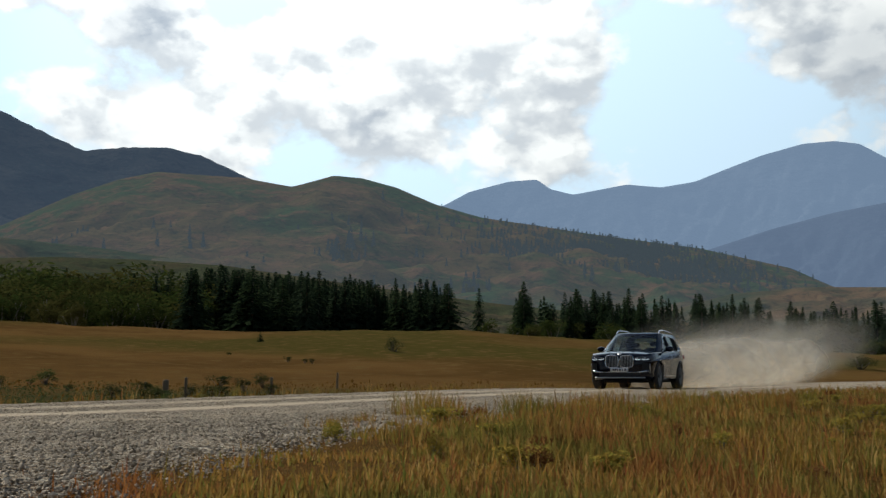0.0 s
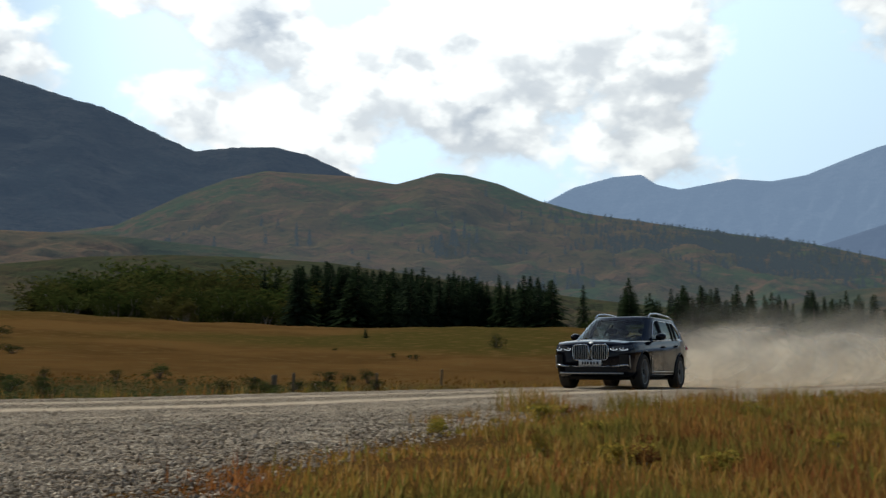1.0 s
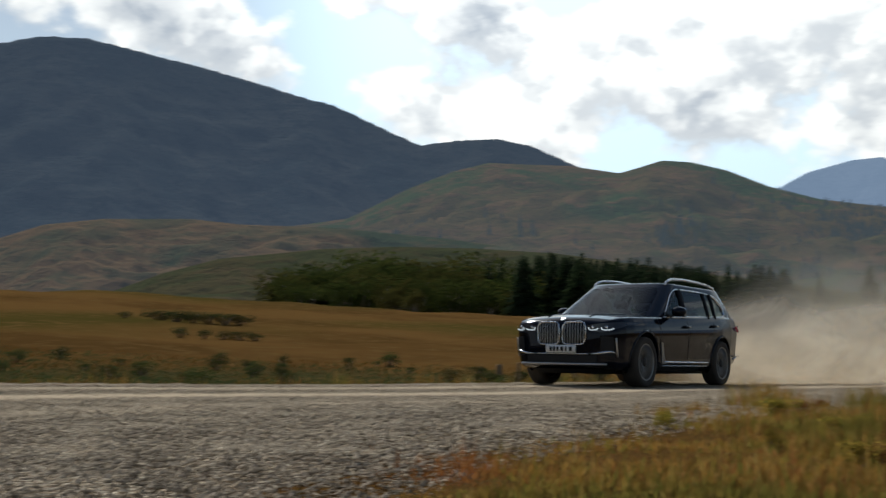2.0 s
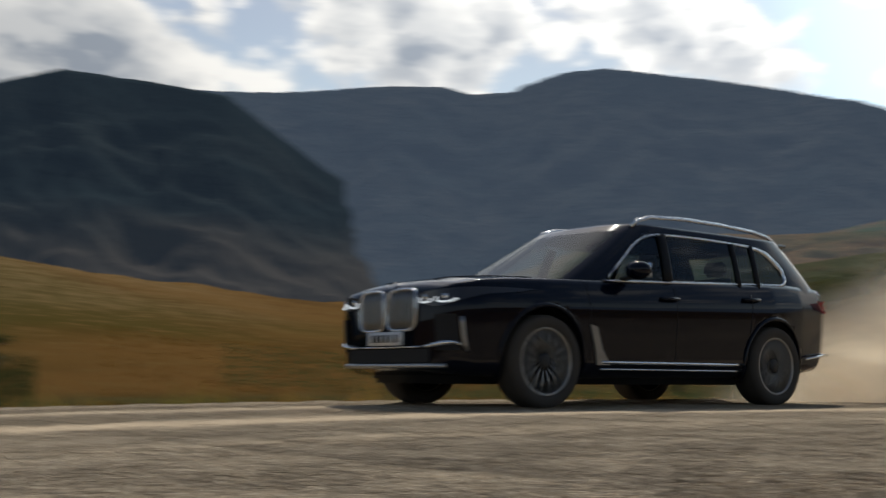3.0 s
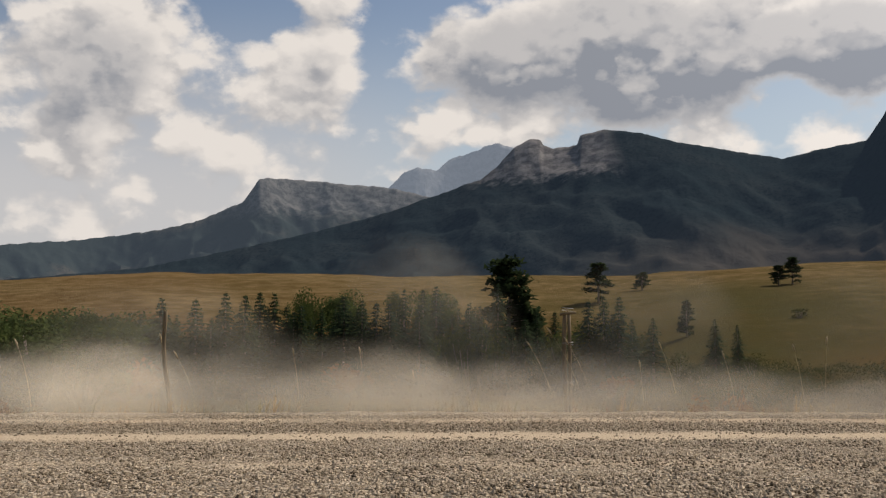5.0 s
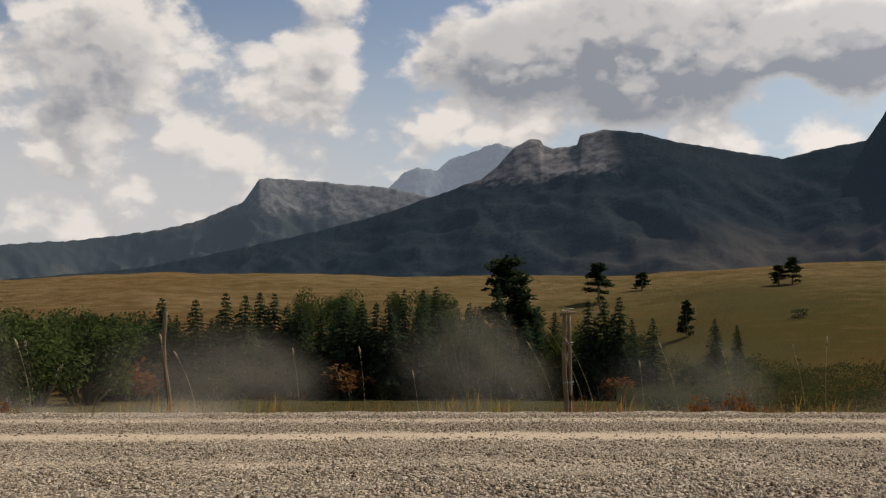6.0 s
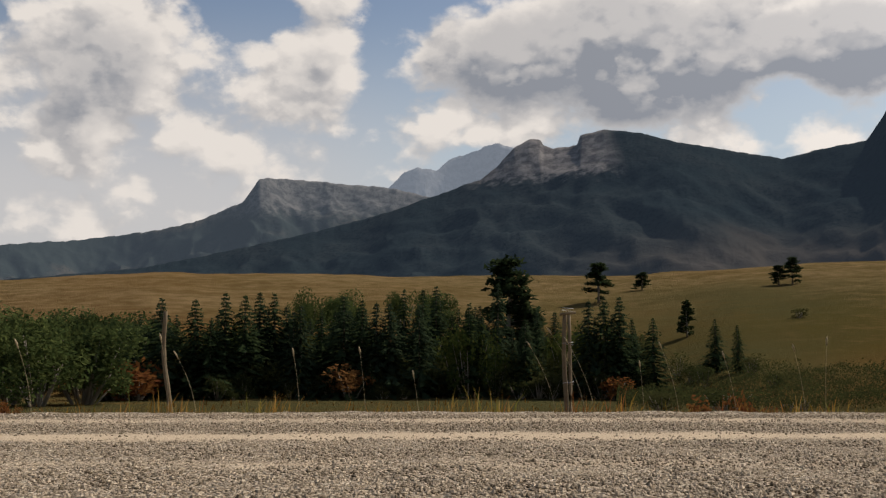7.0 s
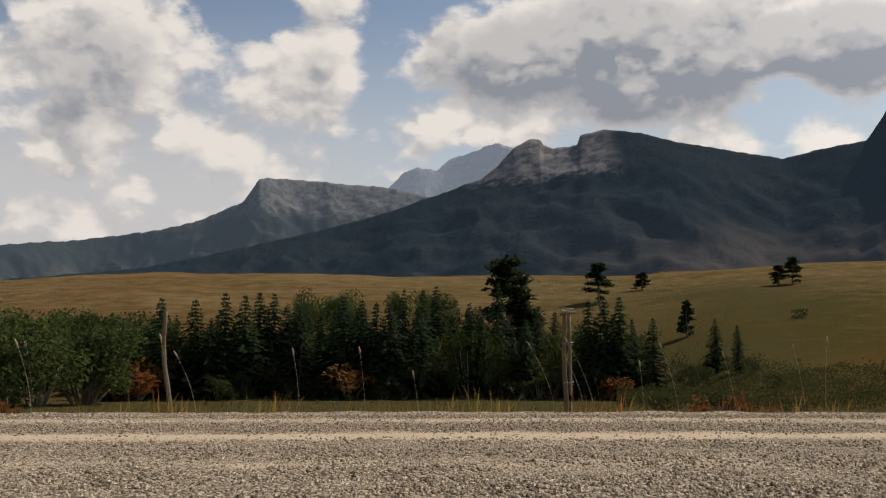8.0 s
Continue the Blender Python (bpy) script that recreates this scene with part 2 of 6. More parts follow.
def cliff_slope(colors, rock, lo, hi, haze, haze_tint, scale):
    """Forest below, bare pale rock where the face is steep and high; painted haze glows over both."""
    def build(k):
        g = k.add("ShaderNodeNewGeometry")
        p = g.outputs["Position"]
        z = k.add("ShaderNodeSeparateXYZ", ins={0: p}).outputs[2]
        x = k.add("ShaderNodeSeparateXYZ", ins={0: p}).outputs[0]
        a, b = k.noise(p, scale, 6, 0.6), k.noise(p, scale * 9, 7, 0.68)
        col = k.mix(k.ramp(a, 0.42, 0.6), colors[0], colors[1])
        col = k.mix(k.ramp(k.noise(p, scale * 26, 4, 0.7), 0.46, 0.66), col, colors[2])
        col = k.mix(k.math("MULTIPLY", k.ramp(k.math("MULTIPLY_ADD", a, 160, z), lo[2], lo[3], 0.8, 0.0), k.ramp(x, 100, 500)), col, colors[3])
        hgt = k.math("ADD", z, k.math("MULTIPLY_ADD", b, 110, -55))
        m = k.ramp(hgt, lo[0], lo[1])
        m = k.math("MULTIPLY", m, k.math("MULTIPLY", k.ramp(x, hi[0], hi[1]), k.ramp(x, hi[2], hi[3], 1.0, 0.0)))
        rk = k.mix(k.ramp(b, 0.38, 0.62), rock[0], rock[1])
        col = k.mix(m, col, rk)
        s = principled(k, col, 0.95, k.math("ADD", b, a), 0.35, 14, Specular_IOR_Level=0.0)
        # haze is mixed into the surface as a constant grey-blue glow
        e = k.add("ShaderNodeEmission", ins={"Color": haze_tint, "Strength": 1.0})
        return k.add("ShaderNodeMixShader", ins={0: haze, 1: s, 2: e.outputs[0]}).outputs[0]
    return build


def leafy(a, b, c, trans=0.35):
    def build(k):
        r = k.add("ShaderNodeNewGeometry").outputs["Random Per Island"]
        o = k.add("ShaderNodeObjectInfo").outputs["Random"]
        col = k.mix(r, a, b)
        col = k.mix(k.ramp(o, 0.3, 1.0, 0, 0.6), col, c)
        d = principled(k, col, 0.8, Specular_IOR_Level=0.0)
        t = k.add("ShaderNodeBsdfTranslucent", ins={"Color": col})
        return k.add("ShaderNodeMixShader", ins={0: trans, 1: d, 2: t.outputs[0]}).outputs[0]
    return build


def blade_mix(k):
    g = k.add("ShaderNodeNewGeometry")
    r = g.outputs["Random Per Island"]
    patch = k.noise(g.outputs["Position"], 0.55, 3, 0.6)
    warm = k.add("ShaderNodeValToRGB", ins={0: r})
    el = warm.color_ramp.elements
    el[0].color, el[1].color = (0.40, 0.26, 0.085, 1), (0.12, 0.08, 0.026, 1)
    for pos, c in ((0.3, (0.33, 0.165, 0.035, 1)), (0.55, (0.25, 0.155, 0.03, 1)), (0.75, (0.15, 0.15, 0.03, 1)), (0.93, (0.30, 0.10, 0.035, 1))):
        e = el.new(pos)
        e.color = c
    col = k.mix(k.ramp(patch, 0.50, 0.62, 0, 0.7), warm.outputs[0], (0.14, 0.14, 0.028))
    red = k.noise(k.vec("ADD", g.outputs["Position"], (7, 3, 0)), 0.8, 3, 0.6)
    col = k.mix(k.ramp(red, 0.56, 0.66, 0, 0.7), col, (0.26, 0.085, 0.03))
    d = principled(k, col, 0.8, Specular_IOR_Level=0.03)
    t = k.add("ShaderNodeBsdfTranslucent", ins={"Color": col})
    return k.add("ShaderNodeMixShader", ins={0: 0.58, 1: d, 2: t.outputs[0]}).outputs[0]


def stone_mix(k):
    r = k.add("ShaderNodeNewGeometry").outputs["Random Per Island"]
    col = k.mix(r, (0.12, 0.088, 0.054), (0.60, 0.48, 0.34))
    return principled(k, col, 0.9, k.noise(place(k), 120, 3, 0.6), 0.4, 0.004, Specular_IOR_Level=0.1)


def car_paint(k):
    p = k.add("ShaderNodeTexCoord").outputs["Object"]
    z = k.add("ShaderNodeSeparateXYZ", ins={0: p}).outputs[2]
    dust = k.math("MULTIPLY", k.ramp(k.math("MULTIPLY_ADD", k.noise(p, 6, 5, 0.65), 0.5, z), 0.42, 0.95, 1.0, 0.0), 0.018)
    col = k.mix(dust, (0.0022, 0.0034, 0.009), (0.10, 0.085, 0.065))
    return principled(k, col, k.math("MULTIPLY_ADD", dust, 1.2, 0.08), k.noise(p, 900, 2, 0.5), 0.015, 0.001, Metallic=0.0, Coat_Weight=0.10, Coat_Roughness=0.02, IOR=1.29)


def plain(color, rough, metallic=0.0, spec=0.5, grime=0.25, scale=14):
    def build(k):
        p = k.add("ShaderNodeTexCoord").outputs["Object"]
        v = k.noise(p, scale, 5, 0.6)
        dark = tuple(c * (1 - grime) for c in color)
        return principled(k, k.mix(v, dark, color), k.math("MULTIPLY_ADD", v, 0.15, rough - 0.05), v, 0.05, 0.003, Metallic=metallic, Specular_IOR_Level=spec)
    return build


def tinted_glass(k):
    t = k.add("ShaderNodeBsdfTransparent", ins={"Color": (0.66, 0.74, 0.69)})
    gl = k.add("ShaderNodeBsdfGlossy", ins={"Color": (0.9, 0.95, 1.0), "Roughness": 0.04})
    f = k.add("ShaderNodeFresnel", ins={"IOR": 1.36}).outputs[0]
    return k.add("ShaderNodeMixShader", ins={0: k.math("MULTIPLY_ADD", f, 0.6, 0.015), 1: t.outputs[0], 2: gl.outputs[0]}).outputs[0]


def glow(color, strength):
    return lambda k: k.add("ShaderNodeEmission", ins={"Color": color, "Strength": strength}).outputs[0]


def dust_haze(alpha):
    """Thin airborne dust: soft round fall-off with rolling wisps."""
    def build(k):
        p = k.add("ShaderNodeTexCoord").outputs["Object"]
        rnd = k.add("ShaderNodeObjectInfo").outputs["Random"]
        q = k.vec("ADD", p, k.scale((3.1, 7.7, 5.3), rnd))
        flat = k.vec("MULTIPLY", p, (1.0, 0.0, 1.0))
        r = k.vec("LENGTH", flat)
        w = k.noise(q, 1.6, 5, 0.6, 0.6)
        edge = k.ramp(k.math("MULTIPLY_ADD", k.math("SUBTRACT", w, 0.5), 0.9, r), 0.05, 1.0, 1.0, 0.0)
        a = k.math("MULTIPLY", k.math("MULTIPLY", edge, k.ramp(r, 0.5, 0.98, 1.0, 0.0)), alpha)
        d = k.add("ShaderNodeBsdfDiffuse", ins={"Color": (0.94, 0.84, 0.68)})
        tl = k.add("ShaderNodeBsdfTranslucent", ins={"Color": (0.94, 0.84, 0.68)})
        both = k.add("ShaderNodeMixShader", ins={0: 0.5, 1: d.outputs[0], 2: tl.outputs[0]})
        t = k.add("ShaderNodeBsdfTransparent")
        return k.add("ShaderNodeMixShader", ins={0: a, 1: t.outputs[0], 2: both.outputs[0]}).outputs[0]
    return build


def bark(k):
    p = k.add("ShaderNodeTexCoord").outputs["Object"]
    v = k.noise(k.vec("MULTIPLY", p, (9, 9, 1.4)), 3, 6, 0.7)
    return principled(k, k.mix(v, (0.10, 0.075, 0.05), (0.30, 0.25, 0.19)), 0.9, v, 0.8, 0.02)


for _name, _make in {
    "meadow": meadow, "gravel": gravel,
    # far ranges: half or more of their colour is emitted blue haze
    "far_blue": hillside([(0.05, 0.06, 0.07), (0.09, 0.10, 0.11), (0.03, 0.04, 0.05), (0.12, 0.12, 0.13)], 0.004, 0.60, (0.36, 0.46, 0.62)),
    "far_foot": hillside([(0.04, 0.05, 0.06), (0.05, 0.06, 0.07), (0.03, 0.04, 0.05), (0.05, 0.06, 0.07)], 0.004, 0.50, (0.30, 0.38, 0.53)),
    # nearer hills and mountain: a smaller share of painted haze glow
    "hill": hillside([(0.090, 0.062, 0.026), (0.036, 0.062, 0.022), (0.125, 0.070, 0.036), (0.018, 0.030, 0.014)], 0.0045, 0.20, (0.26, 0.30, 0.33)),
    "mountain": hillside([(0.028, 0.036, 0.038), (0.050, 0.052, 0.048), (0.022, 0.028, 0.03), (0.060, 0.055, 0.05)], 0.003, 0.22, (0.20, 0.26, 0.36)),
    "pasture": hillside([(0.055, 0.058, 0.024), (0.10, 0.072, 0.036), (0.07, 0.058, 0.026), (0.035, 0.036, 0.018)], 0.012, 0.03, (0.3, 0.35, 0.42)),
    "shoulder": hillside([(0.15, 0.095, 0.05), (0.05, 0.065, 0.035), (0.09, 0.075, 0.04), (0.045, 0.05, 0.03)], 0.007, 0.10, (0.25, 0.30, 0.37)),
    # rocky ranges: painted haze share and glow colour come before the scale
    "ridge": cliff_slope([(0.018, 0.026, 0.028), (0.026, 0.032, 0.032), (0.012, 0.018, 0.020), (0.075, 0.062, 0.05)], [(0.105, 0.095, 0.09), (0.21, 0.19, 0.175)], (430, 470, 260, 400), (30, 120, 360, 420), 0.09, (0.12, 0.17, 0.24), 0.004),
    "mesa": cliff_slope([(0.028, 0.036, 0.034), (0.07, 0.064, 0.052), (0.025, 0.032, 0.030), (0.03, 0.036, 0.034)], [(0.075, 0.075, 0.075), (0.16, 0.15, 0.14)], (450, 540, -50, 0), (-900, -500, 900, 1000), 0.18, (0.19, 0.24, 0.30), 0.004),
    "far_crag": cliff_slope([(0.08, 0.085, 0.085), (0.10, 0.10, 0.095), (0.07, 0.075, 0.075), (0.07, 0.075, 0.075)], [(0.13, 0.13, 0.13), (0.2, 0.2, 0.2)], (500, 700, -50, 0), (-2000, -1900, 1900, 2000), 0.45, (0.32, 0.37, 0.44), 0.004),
    # the hill's conifers carry the painted haze too
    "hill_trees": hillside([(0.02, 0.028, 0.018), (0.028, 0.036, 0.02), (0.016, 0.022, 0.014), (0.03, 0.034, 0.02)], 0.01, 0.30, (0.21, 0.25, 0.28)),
    "spruce": leafy((0.020, 0.034, 0.017), (0.050, 0.068, 0.028), (0.036, 0.050, 0.030), 0.42),
    "pine": leafy((0.018, 0.030, 0.014), (0.042, 0.056, 0.022), (0.03, 0.04, 0.02), 0.4),
    "willow": leafy((0.045, 0.065, 0.02), (0.085, 0.10, 0.03), (0.05, 0.07, 0.03), 0.35),
    "aspen": leafy((0.036, 0.056, 0.014), (0.075, 0.080, 0.020), (0.085, 0.065, 0.020), 0.35),
    "russet": leafy((0.15, 0.05, 0.02), (0.22, 0.10, 0.03), (0.15, 0.08, 0.028), 0.4),
    "bank_weed": leafy((0.15, 0.17, 0.03), (0.42, 0.28, 0.05), (0.30, 0.20, 0.04), 0.5),
    "scrub": leafy((0.028, 0.038, 0.015), (0.064, 0.068, 0.022), (0.052, 0.046, 0.018), 0.42),
    "field_blades": leafy((0.10, 0.048, 0.009), (0.15, 0.078, 0.015), (0.085, 0.055, 0.013), 0.4),
    "blades": blade_mix, "stones": stone_mix, "bark": bark,
    "straw": plain((0.42, 0.33, 0.19), 0.8, 0, 0.2, 0.3), "post_wood": plain((0.25, 0.185, 0.11), 0.85, 0, 0.2, 0.6, 22),
    "paint": car_paint, "car_glass": tinted_glass,
    "black": plain((0.012, 0.012, 0.013), 0.6, 0, 0.3), "seat": plain((0.03, 0.027, 0.025), 0.7, 0, 0.3),
    "chrome": plain((0.74, 0.74, 0.74), 0.14, 1.0, 0.5, 0.15), "satin": plain((0.50, 0.49, 0.47), 0.38, 1.0, 0.5, 0.3),
    "mirror": plain((0.85, 0.86, 0.88), 0.06, 1.0, 0.5, 0.02),
    "tyre": plain((0.075, 0.066, 0.056), 0.9, 0, 0.2, 0.5), "rim": plain((0.34, 0.32, 0.29), 0.42, 0.7, 0.4, 0.35), "rim_dark": plain((0.05, 0.047, 0.044), 0.6, 0.3, 0.3, 0.3),
    "lamp_dark": plain((0.03, 0.03, 0.035), 0.12, 0, 0.6), "led": glow((0.95, 0.98, 1.0), 0.75), "tail_red": plain((0.42, 0.012, 0.02), 0.15, 0, 0.6),
    "plate": plain((0.75, 0.75, 0.74), 0.4, 0, 0.4, 0.08),
    "dust": dust_haze(0.80), "dust_thin": dust_haze(0.20), "dust_low": dust_haze(0.15),
}.items():
    material(_name, _make)

# ---- the lie of the land ----
def smooth(x, a, b):
    s = np.clip((x - a) / (b - a), 0, 1)
    return s * s * (3 - 2 * s)


def track_y(x):
    """The line of the car's near wheels, in plan."""
    u = np.asarray(x, float) - 1.2
    r, l = np.maximum(u, 0), np.maximum(-u, 0)
    return 6.62 - 0.033 * r * r / (1 + 0.04 * r) - 0.015 * l * l / (1 + 0.02 * l)


def track_slope(x):
    return (track_y(np.asarray(x) + 0.05) - track_y(np.asarray(x) - 0.05)) / 0.1


def road_z(x):
    x = np.asarray(x, float)
    return 0.02 - 0.095 * smooth(x, 5, 14) - 0.08 * smooth(x, 26, 34) - 0.8 * smooth(x, 50, 160)


def off_track(x, y):
    """Metres from the wheel line, positive on the camera's side."""
    return (track_y(x) - y) / np.sqrt(1 + track_slope(x) ** 2)


NEAR_EDGE, FAR_EDGE = 5.9, -2.1
# height angle of the meadow's crest by azimuth, degrees
CREST = [(-180, 2.5), (-60, 3.5), (-22, 4.47), (-15, 5.16), (5, 5.1), (9, 5.06), (14, 5.3), (19, 5.5), (25, 5.5), (40, 3.6), (50, 2.8),
         (58, 3.0), (66, 2.7), (75, 2.32), (80, 2.16), (93, 2.21), (100, 1.75), (106, 1.29), (114, 0.87), (135, 1.0), (180, 2.5)]


def crest_angle(az):
    ka, ke = zip(*CREST)
    return np.interp(az, ka, ke)


def crest_range(az):
    return 130 + 70 * smooth(az, 25, 60)


def ground_z(x, y):
    x, y = np.asarray(x, float), np.asarray(y, float)
    r = np.hypot(x, y)
    az = np.degrees(np.arctan2(x, y))
    rc = crest_range(az)
    zc = EYE[2] + rc * np.tan(np.radians(crest_angle(az)))
    rn = 49 - 9 * smooth(az, 10, 16) + 14 * smooth(az, 30, 70)
    low = -0.85 - 0.4 * smooth(az, 40, 70) * smooth(r, 15, 40)
    w = np.clip((r - rn) / (rc - rn), 0, 1)
    z = low + (zc - low) * (0.85 * w + 0.15 * w * w)
    z = np.where(r > rc, zc - 0.02 * (r - rc) - 0.0 * r, z)
    z = np.where(r > 450, np.maximum(z * 0 - 6, z - (r - 450) * 0.03), z)
    far_fade = smooth(r, 900, 1500)
    z = z * (1 - far_fade) - 12 * far_fade
    # road bed and its verges
    o = off_track(x, y)
    bed = road_z(x) - 0.05
    verge = np.where(o > 0, smooth(o, NEAR_EDGE + 0.1, NEAR_EDGE + 2.5), smooth(-o, -FAR_EDGE + 0.1, -FAR_EDGE + 3.2))
    near_bank = road_z(x) - 0.16 - 0.12 * smooth(o, NEAR_EDGE, NEAR_EDGE + 3)
    side = np.where(o > 0, np.where(r < 60, near_bank, z), np.minimum(z, road_z(x) - 0.5) * (1 - smooth(r, 20, 45)) + z * smooth(r, 20, 45))
    z2 = bed * (1 - verge) + side * verge
    keep = smooth(r, 90, 140)
    return z2 * (1 - keep) + z * keep


def mesh_object(name, verts, faces, mat, smooth_shade=True):
    me = bpy.data.meshes.new(name)
    me.from_pydata(verts.tolist() if hasattr(verts, "tolist") else verts, [], faces.tolist() if hasattr(faces, "tolist") else faces)
    me.materials.append(mat)
    if smooth_shade:
        me.polygons.foreach_set("use_smooth", [True] * len(me.polygons))
    me.update()
    return new(name, me)


def grid_faces(n, m, wrap=False):
    i, j = np.meshgrid(np.arange(n - 1 + (1 if wrap else 0)), np.arange(m - 1), indexing="ij")
    i, j = i.ravel(), j.ravel()
    i2 = (i + 1) % n
    return np.stack([i * m + j, i2 * m + j, i2 * m + j + 1, i * m + j + 1], 1)


def field_noise(x, y, s, seed=0, octaves=6):
    """Cheap smooth noise on arrays: a few turned sine products."""
    rng = np.random.default_rng(seed)
    out = np.zeros_like(np.asarray(x, float))
    amp, tot = 1.0, 0.0
    for k in range(octaves):
        a = rng.uniform(0, math.pi)
        p = rng.uniform(0, 6.28, 2)
        f = 2 * math.pi / s * 1.83 ** k
        u, v = x * math.cos(a) + y * math.sin(a), -x * math.sin(a) + y * math.cos(a)
        out += amp * np.sin(f * u + p[0] + 1.3 * np.sin(f * 0.6 * v)) * np.cos(f * v * 0.9 + p[1])
        tot += amp
        amp *= 0.55
    return out / tot


def build_ground():
    az = np.concatenate([np.arange(-34, 124, 0.3), np.arange(124, 326, 3.0)])
    rr = np.concatenate([[0.0, 0.3], np.exp(np.linspace(math.log(0.6), math.log(4800), 190))])
    A, R = np.meshgrid(np.radians(az), rr, indexing="ij")
    X, Y = R * np.sin(A), R * np.cos(A)
    Z = ground_z(X, Y)
    Z = Z + field_noise(X, Y, 30, 3) * 0.35 * smooth(R, 40, 110) + field_noise(X, Y, 2.5, 4) * 0.04 * smooth(np.abs(off_track(X, Y) - 1.3), 3.8, 5.5) * (1 - smooth(R, 40, 60))
    dry = (1 - smooth(np.degrees(A), 22, 48)) * smooth(R, 66, 105) * (0.8 + 0.3 * field_noise(X, Y, 40, 36))
    damp = smooth(-Z, 0.45, 0.85) * smooth(R, 9, 11)
    slope = np.exp(-((np.degrees(A) - 15) / 8) ** 2) * smooth(R, 38, 48) * (1 - smooth(R, 92, 122)) * (0.85 + 0.35 * field_noise(X, Y, 26, 35))
    damp = np.clip(np.maximum(damp, slope), 0, 1)
    V = np.stack([X, Y, Z], -1).reshape(-1, 3)
    ob = mesh_object("ground", V, grid_faces(len(az), len(rr), wrap=True)[:, ::-1], M["meadow"])
    ob.data.attributes.new("dry", "FLOAT", "POINT").data.foreach_set("value", np.clip(dry, 0, 1).ravel())
    ob.data.attributes.new("damp", "FLOAT", "POINT").data.foreach_set("value", damp.ravel())
    return tagged(ob, "dry golden prairie meadow with green patches beside the gravel road", "ground", kind="structure")


def build_road():
    xs = np.concatenate([np.arange(-70, -12, 0.5), np.arange(-12, 40, 0.12), np.arange(40, 160, 0.8)])
    os_ = np.linspace(FAR_EDGE, NEAR_EDGE, 90)
    Xc, Oc = np.meshgrid(xs, os_, indexing="ij")
    sl = track_slope(Xc)
    nrm = np.sqrt(1 + sl * sl)
    nx, ny = sl / nrm, -1 / nrm
    X, Y = Xc + nx * Oc, track_y(Xc) + ny * Oc
    ruts = -0.018 * (np.exp(-((Oc - 0.0) / 0.28) ** 2) + np.exp(-((Oc + 1.65) / 0.28) ** 2))
    edge = -0.12 * smooth(Oc + 0.45 * field_noise(X, Y, 1.7, 27), NEAR_EDGE - 1.0, NEAR_EDGE - 0.1) - 0.06 * smooth(-Oc, -FAR_EDGE - 0.25, -FAR_EDGE)
    Z = road_z(Xc) + 0.012 + ruts + edge + field_noise(X, Y, 1.1, 8) * 0.006 + 0.035 * np.exp(-((Oc - FAR_EDGE - 0.22) / 0.14) ** 2) * (1 + 0.5 * field_noise(X, Y, 0.6, 9))
    V = np.stack([X, Y, Z], -1).reshape(-1, 3)
    wear = 1.0 * np.exp(-((Oc - 1.0) / 0.42) ** 2) + 0.8 * np.exp(-((Oc + 0.9) / 0.5) ** 2) + 0.55 * np.exp(-((Oc - 2.7) / 0.35) ** 2)
    ob = mesh_object("road", V, grid_faces(len(xs), len(os_)), M["gravel"])
    ob.data.attributes.new("wear", "FLOAT", "POINT").data.foreach_set("value", wear.ravel())
    return tagged(ob, "pale grey-tan gravel road with worn wheel tracks, curving past", "road", kind="structure")


# ---- hills and mountains ----
def mountain(name, label, mat, dist, depth, knots, rough, seed, foot=-14.0, step=0.12, shape=1.25, crag=0.0):
    """A range whose crest runs at dist; knots give its height angle by azimuth."""
    ka, ke = zip(*knots)
    az = np.arange(ka[0], ka[-1] + step, step)
    el = np.interp(az, ka, ke)
    ker = np.array([0.25, 0.5, 0.25])
    el = np.convolve(np.pad(el, 1, "edge"), ker, "valid")
    u = np.concatenate([np.linspace(-1, 0, 70), np.linspace(0.06, 0.8, 10)])
    A, U = np.meshgrid(np.radians(az), u, indexing="ij")
    E = np.radians(el)[:, None] + 0 * U
    wob = 0.10 * field_noise(A * 60, A * 0, 14, seed, 2)
    R = dist * (1 + wob * 0.3) + U * depth
    wide = np.hanning(int(5.0 / step) | 1)
    calm = np.convolve(np.pad(el, len(wide) // 2, "edge"), wide / wide.sum(), "valid")
    low = np.radians(calm)[:, None] + 0 * U
    E = low + (E - low) * np.clip(1 + U / 0.22, 0, 1) ** 1.5
    zc = EYE[2] + dist * (1 + wob * 0.3) * np.tan(E)
    k = np.where(U < 0, np.clip(1 + U, 0, 1) ** shape, 1 - 0.6 * U)
    Z = foot + (zc - foot) * k
    X, Y = R * np.sin(A), R * np.cos(A)
    body = np.clip(-U * 5, 0, 1) * np.clip((1 + U) * 4, 0, 1)
    arc = A * dist
    gully = np.abs(field_noise(X + Y * 0.3, Y, depth * 0.42, seed + 1, 4))
    Z = Z + (field_noise(X, Y, depth * 0.5, seed + 2, 4) * 0.5 - gully * 1.1) * rough * body
    Z = Z + (field_noise(X, Y, depth * 0.16, seed + 5, 2) * 0.2 + field_noise(X, Y, depth * 0.08, seed + 7, 1) * 0.07) * rough * body
    if crag:
        Z = Z + crag * field_noise(arc, R * 0, 60, seed + 4) * np.exp(-(U / 0.05) ** 2)
    V = np.stack([X, Y, Z], -1).reshape(-1, 3)
    ob = mesh_object(name, V, grid_faces(len(az), len(u))[:, ::-1], mat)
    return tagged(ob, label, "mountain", kind="structure")


